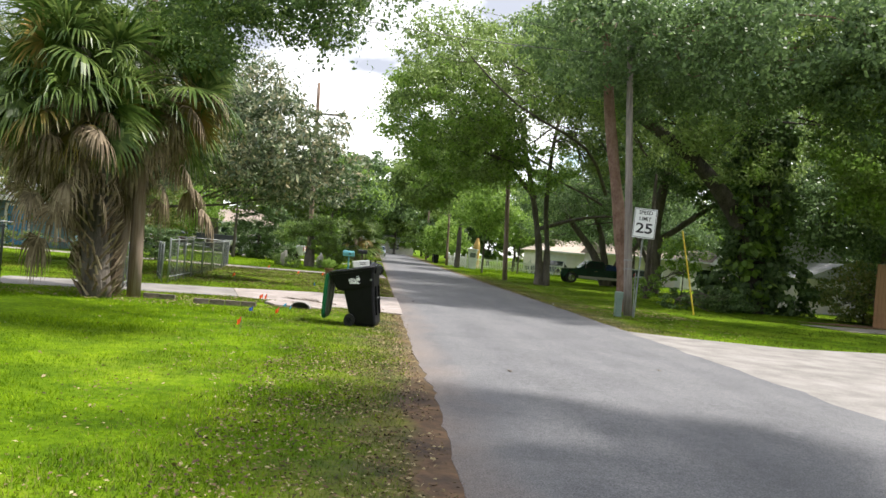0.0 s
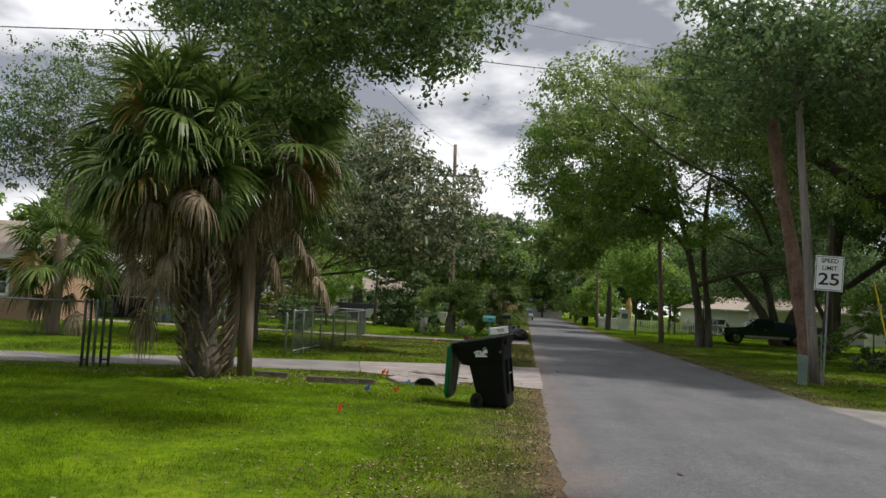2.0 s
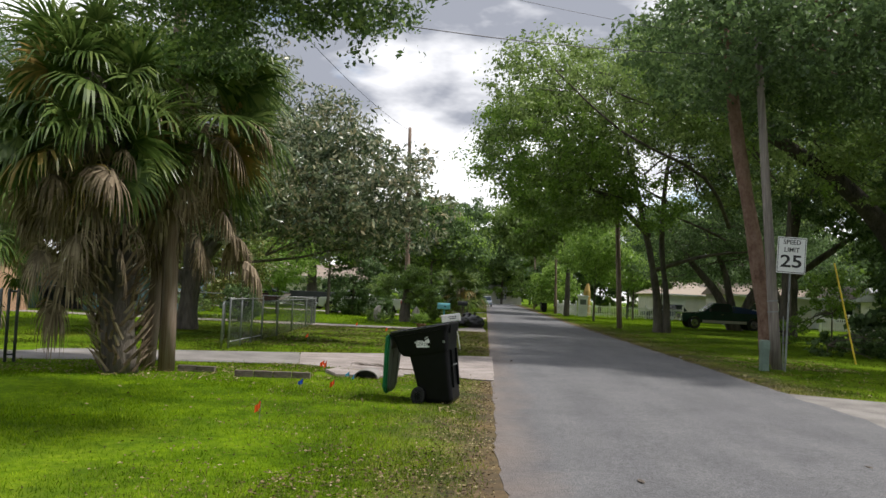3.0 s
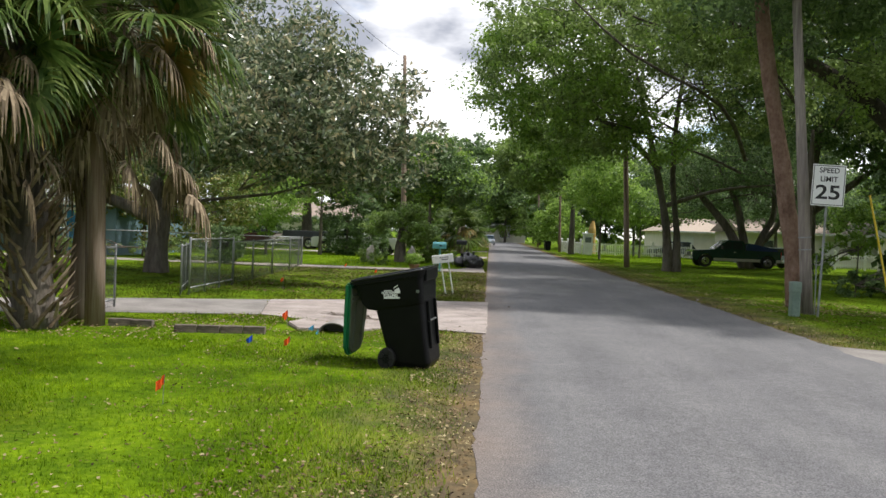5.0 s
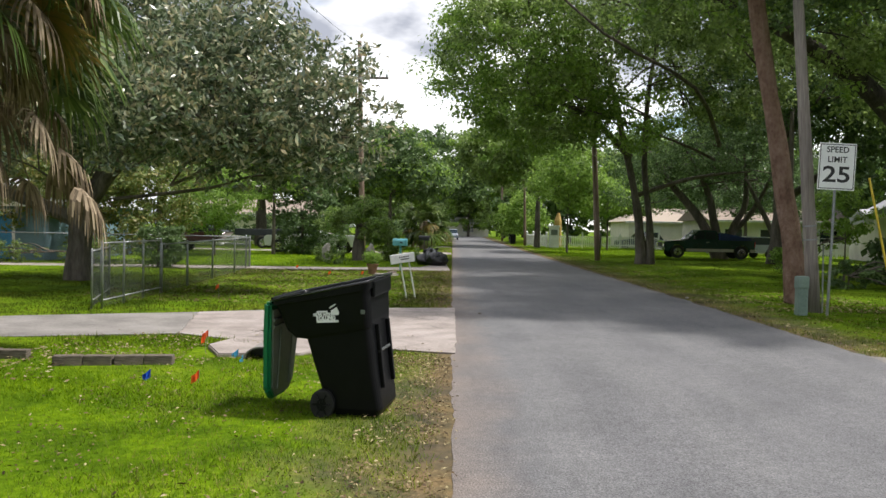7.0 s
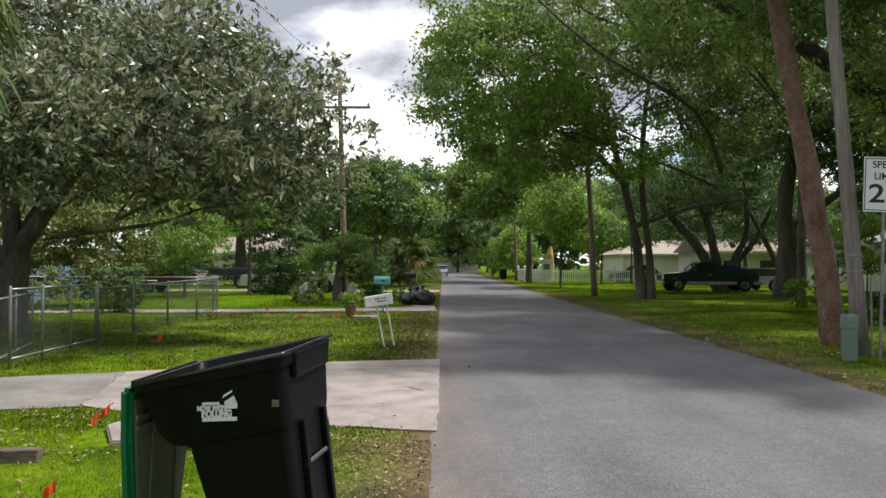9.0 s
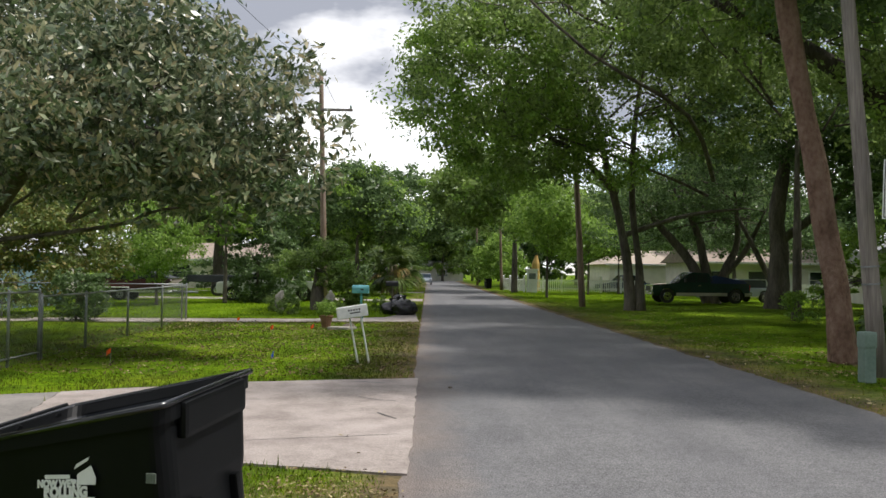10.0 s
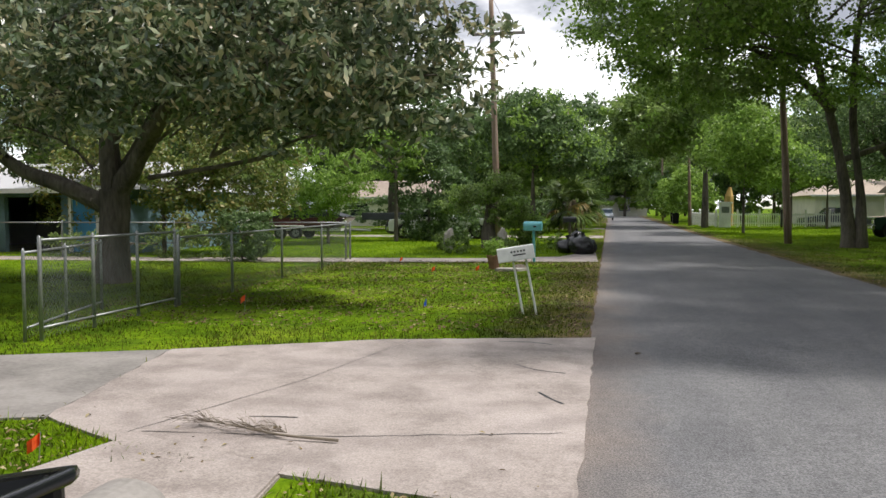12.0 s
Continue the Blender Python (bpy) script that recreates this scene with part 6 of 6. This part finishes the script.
simple_tree("autumn_tree", (-16.0, 41.0, 0), 2.5, [((0, 0, 3.4), (3.0, 1.8, 2.0)), ((3.2, 0.5, 2.8), (2.2, 1.5, 1.7)), ((-3.0, 0, 2.6), (2.2, 1.4, 1.9)), ((1.6, -0.6, 1.5), (1.8, 1.0, 1.1))], 24000, 0.15, "autumn_leaf", "yellowing small-leaved tree by the fence", 62, r=0.1, clump=0.35, twigs=30)
simple_tree("hedge", (-11.2, 37.4, 0), 0.8, [((0, 0, 0.7), (0.9, 0.6, 0.9)), ((0.4, 0, 0.9), (0.7, 0.6, 0.75))], 6000, 0.09, "dark_leaf", "dense dark clipped hedge by the fence", 63, category="hedge", r=0.05, clump=0.16, shell=0.8)
simple_tree("hedge", (-14.0, 38.2, 0), 0.5, [((0, 0, 0.5), (1.4, 0.5, 0.6)), ((-3.5, 0, 0.4), (1.6, 0.5, 0.5))], 4500, 0.09, "oak_leaf", "low uneven hedge behind a fence", 64, category="hedge", r=0.03, clump=0.16)
simple_tree("oak_tree", (-20.0, 62, 0), 6, [((0, 0, 9.0), (6.5, 5, 4)), ((-6, 0, 7), (5, 5, 3))], 20000, 0.3, "dark_leaf", "dark oak behind the front gardens", 65, r=0.3)
simple_tree("oak_tree", (-25.0, 50, 0), 5, [((0, 0, 7.0), (5.5, 4, 3.2))], 16000, 0.26, "oak_leaf", "leafy tree behind a bungalow", 66, r=0.3)
simple_tree("hedge", (-15.5, 78, 0), 1.0, [((0, 0, 1.3), (6, 1.2, 1.4)), ((8, 0, 1.2), (3.0, 1.2, 1.3))], 14000, 0.2, "dark_leaf", "tall dark hedge across a garden", 67, category="hedge", r=0.06, clump=0.3, shell=0.8)
for i, (x, y) in enumerate(((-6.2, 44.8), (-3.6, 44.4), (-5.2, 42.5), (-1.8, 45.6), (-3.4, 47.5))):
    simple_tree("low_shrub", (x, y, 0), 0.15, [((0, 0, 0.3), (0.5, 0.45, 0.35))], 900, 0.09, "oak_leaf", "low grey-green shrub by the drive", 70 + i, category="shrub", r=0.02, clump=0.12, group="low shrubs by the drive", twigs=0)
for x, y, c in ((-5.9, 44.6, 0), (-3.9, 45.2, 1)):
    ob = thing("stone", (x, y, 0), "pale upright garden rock among shrubs", "stone", "garden rocks", 40 * c)
    bm = bmesh.new()
    bmesh.ops.create_icosphere(bm, subdivisions=2, radius=0.45)
    for v in bm.verts:
        v.co = Vector((v.co.x * 0.5, v.co.y * 0.4, v.co.z * 1.1 + 0.38)) * (1 + 0.2 * noise.noise(v.co * 4 + Vector((c, 0, 0))))
    part("rock", bm, "stone", ob)

# phoenix-like palm before the tan house, and a palm far down the verge
for at, h, sz, nn, lab in (((-15.8, 25.4, 0), 3.3, 1.15, 34, "short palm with arching fronds in front of a tan bungalow"), ((-2.2, 70, 0), 2.2, 1.5, 34, "fan palm beside the far street")):
    cabbage_palm(at, h, (0.05, 0.0), int(h * 10), lab, nn, 6, 0.2, False, sz, 1.6)

# far belt of trees: a few kinds, copied
kinds = []
for k in range(4):
    rr = np.random.default_rng(90 + k)
    blobs = [((rr.uniform(-2.5, 2.5), rr.uniform(-2, 2), rr.uniform(6, 10)), (rr.uniform(3, 5), rr.uniform(3, 4.5), rr.uniform(2.4, 3.8))) for _ in range(4)] + [((0, 0, 3.6), (4.2, 3.5, 2.8))]
    kinds.append(simple_tree("background_tree", ((-30, 100, 0), (30, 105, 0), (-40, 75, 0), (42, 80, 0))[k], 6, blobs, 9000, 0.5, ("dark_leaf", "oak_leaf", "oak_leaf", "dark_leaf")[k], "leafy tree in the distant belt behind the houses", 90 + k, clump=0.8,
                             group="distant trees", extra=(2500, "bright_leaf")))
rr = random.Random(8)
spots = [(1, 172), (5, 178), (-4, 176), (9, 172), (0, 200), (4, 190),
         (-9, 100), (-16, 104), (-24, 96), (-8, 116), (-18, 122), (-12, 138), (-5, 150), (3, 165), (9, 150), (11, 112), (16, 118), (24, 112), (12, 132), (22, 130), (33, 96), (45, 105), (48, 70), (40, 60), (44, 48), (38, 42), (33, 36), (52, 56),
         (-36, 92), (-48, 82), (-50, 62), (-42, 50), (-38, 40), (-34, 30), (-30, 70), (-46, 30), (-33, 20), (-60, 45), (0, 185), (-12, 170), (14, 170), (30, 150), (-30, 130), (50, 130), (-55, 110), (60, 90), (28, 84), (36, 74)]
for i, (x, y) in enumerate(spots):
    s = rr.uniform(0.85, 1.25)
    c = copy_thing(kinds[i % 4], pose(x, y, 0, 0, 0, rr.uniform(0, 360)))
    c.scale = (s, s, s * rr.uniform(0.85, 1.1))
for x, y in ((-22, -6), (-14, -16), (-4, -24), (12, -22), (20, -10), (26, 2), (30, 12)):
    copy_thing(kinds[rr.randrange(4)], pose(x, y, 0, 0, 0, rr.uniform(0, 360)))


# unseen tree; its crown is set where its shadow covers the near road
simple_tree("oak_tree", (15.0, -4.5, 0), 6, [((-8.6, 9.6, 9.0), (3.2, 2.8, 1.5)), ((-7.6, 5.0, 9.3), (3.8, 3.4, 1.8)), ((-5.0, -1.0, 9.3), (4.0, 4.0, 2.0)), ((0.0, 1.5, 9.0), (4.5, 4.0, 2.4))], 46000, 0.26, "oak_leaf", "unseen oak placed to shade the street beside the side drive", 140, lean=(-3.0, 3.0), r=0.4)


# ---- grass and fallen leaves ----
def inside(outline, x, y):
    """Which of the places lie in an outline."""
    hit = np.zeros(len(x), dtype=bool)
    for (xa, ya), (xb, yb) in zip(outline, outline[1:] + outline[:1]):
        if ya != yb:
            hit ^= ((ya > y) != (yb > y)) & (x < (xb - xa) * (y - ya) / (yb - ya) + xa)
    return hit


def paved(x, y):
    """True on the paved parts, for numpy arrays."""
    out = (x > -0.03) & (x < 5.95)
    for outline in PAVED:
        out |= inside(outline, x, y)
    return out | inside([(-3.55, 17.75), (-1.75, 18.3), (-1.65, 17.7), (-2.15, 17.0), (-3.4, 16.8)], x, y)


def grass(name, n, x0, x1, y0, y1, height, width, mat, seed, keep=None, power=1.0):
    rng = np.random.default_rng(seed)
    x, y = rng.uniform(x0, x1, n), y0 + (y1 - y0) * rng.random(n) ** power
    ok = ~paved(x, y)
    if keep is not None:
        ok &= keep(x, y, rng)
    x, y = x[ok], y[ok]
    n = len(x)
    a, l1 = rng.uniform(0, 2 * np.pi, n), rng.uniform(0.2, 1.3, n)
    patch = np.sin(x * 2.1 + np.sin(y * 1.3) * 1.7) * np.sin(y * 1.9 + np.sin(x * 1.1) * 2.1)
    h = height * rng.uniform(0.45, 1.25, n) * (1 + 0.25 * patch) * np.where(rng.random(n) < 0.03, 1.7, 1.0)
    b = np.stack([x, y, np.full(n, -0.01)], 1)
    side = np.stack([np.cos(a), np.sin(a), np.zeros(n)], 1) * (width * rng.uniform(0.6, 1.3, n))[:, None]
    lean = np.stack([-np.sin(a), np.cos(a), np.zeros(n)], 1) * (h * l1)[:, None]
    tip = b + lean + np.stack([np.zeros(n), np.zeros(n), h], 1)
    v = np.stack([b - side, b + side, tip], 1).reshape(-1, 3)
    f = np.arange(n * 3).reshape(-1, 3)
    return tagged(part(name, (v, f), mat, kind="stuff"), "short bright green lawn grass" if mat.startswith("blade") and mat != "blade_dry" else "sparse dry grass on the verge", "grass")


fading = lambda x, y, r: r.random(len(x)) < np.clip((x + 3.6 + 0.9 * np.sin(y * 0.8) * np.sin(y * 0.37 + 1) + 0.4 * np.sin(y * 2.9 + x)) / 2.6, 0, 1)
verge = lambda x, y, r: (x > 0) | (x < -0.45 - 0.9 * r.random(len(x)))
grass("grass", 300000, -13, 0, 0.5, 18.9, 0.048, 0.0062, "blade", 1, verge, 1.15)
# tree shade over these lawns is partly carried by the blade colour
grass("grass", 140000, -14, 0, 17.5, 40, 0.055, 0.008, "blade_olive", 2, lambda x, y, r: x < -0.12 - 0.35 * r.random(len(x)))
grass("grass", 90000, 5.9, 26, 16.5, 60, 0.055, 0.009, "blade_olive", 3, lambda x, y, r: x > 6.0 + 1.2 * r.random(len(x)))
grass("grass", 36000, -26, -13, 6, 40, 0.07, 0.011, "blade", 4)
grass("grass", 70000, -20, 0, 40, 100, 0.08, 0.016, "blade", 5)
grass("grass", 50000, 5.6, 24, 58, 100, 0.08, 0.018, "blade", 6)
grass("verge_grass", 105000, -4.2, -0.04, 0.5, 17.6, 0.05, 0.0055, "blade_dry", 7, lambda x, y, r: ((x < -0.35) | (y > 7.5)) & (x < -0.10 - 0.5 * r.random(len(x)) ** 1.3) & fading(x, y, r))
grass("verge_grass", 60000, -4.0, -0.03, 6.0, 17.6, 0.05, 0.0042, "blade", 17, lambda x, y, r: (r.random(len(x)) < 0.3 - x * 0.3) & (x < -0.10 - 0.5 * r.random(len(x)) ** 1.3) & fading(x, y, r))
grass("verge_grass", 26000, -1.2, -0.04, 24, 58, 0.05, 0.006, "blade_dry", 8)
grass("verge_grass", 40000, 5.9, 7.9, 17.6, 60, 0.05, 0.006, "blade_dry", 9)


def litter(n, x0, x1, y0, y1, size, seed, bias=1.0, z=0.03, mat="litter"):
    rng = np.random.default_rng(seed)
    x = x1 - (x1 - x0) * rng.random(n) ** bias
    y = rng.uniform(y0, y1, n)
    ok = ~paved(x, y) | (rng.random(n) < 0.03)
    ok &= np.array([noise.noise(Vector((p * 1.3, q * 1.3, 5))) > -0.25 for p, q in zip(x, y)])
    x, y = x[ok], y[ok]
    n = len(x)
    c = np.stack([x, y, np.full(n, z) + rng.uniform(-0.012, 0.012, n)], 1)
    a = rng.uniform(0, 2 * np.pi, n)
    d = np.stack([np.cos(a), np.sin(a), rng.normal(size=n) * 0.2], 1) * (size * rng.uniform(0.5, 1.3, n))[:, None]
    s = np.stack([-np.sin(a), np.cos(a), rng.normal(size=n) * 0.3], 1) * (size * 0.45 * rng.uniform(0.6, 1.2, n))[:, None]
    v = np.stack([c - d, c + s + (0, 0, 0.008), c + d, c - s], 1).reshape(-1, 3)
    return tagged(part("fallen_leaves", (v, np.arange(n * 4).reshape(-1, 4)), mat, kind="stuff"), "scattered dry brown fallen leaves", "leaves")


litter(5200, -3.6, 0.04, -5.0, 17.5, 0.020, 1, 1.9)
litter(4200, -4.0, 0.03, -5.0, 17.5, 0.019, 21, 2.0, 0.025, "litter_dark")
litter(520, -12, -1.5, -3.0, 17.0, 0.030, 2, 1.0, 0.03)
litter(7000, -8.5, -0.1, 23.8, 38, 0.036, 3, 1.0, 0.045, "litter_dark")
litter(3200, -8.5, -0.1, 23.8, 38, 0.030, 33, 1.0, 0.04)
litter(1500, 7, 10.5, 24.5, 29, 0.04, 5)
litter(1800, -11.5, -4, 15.0, 17.2, 0.03, 8)
litter(2200, -5.5, -0.1, 16.4, 19.5, 0.026, 6)
litter(3000, 6.0, 11, 18, 50, 0.035, 4, 0.6)
litter(3200, -2.0, -0.15, -2.0, 9.0, 0.021, 41, 1.0, 0.04)
litter(3000, -2.1, -0.2, -2.0, 10.0, 0.023, 42, 1.0, 0.035, "litter_dark")
litter(1800, -0.8, 0.06, 10.0, 17.4, 0.017, 43, 1.0, 0.035)
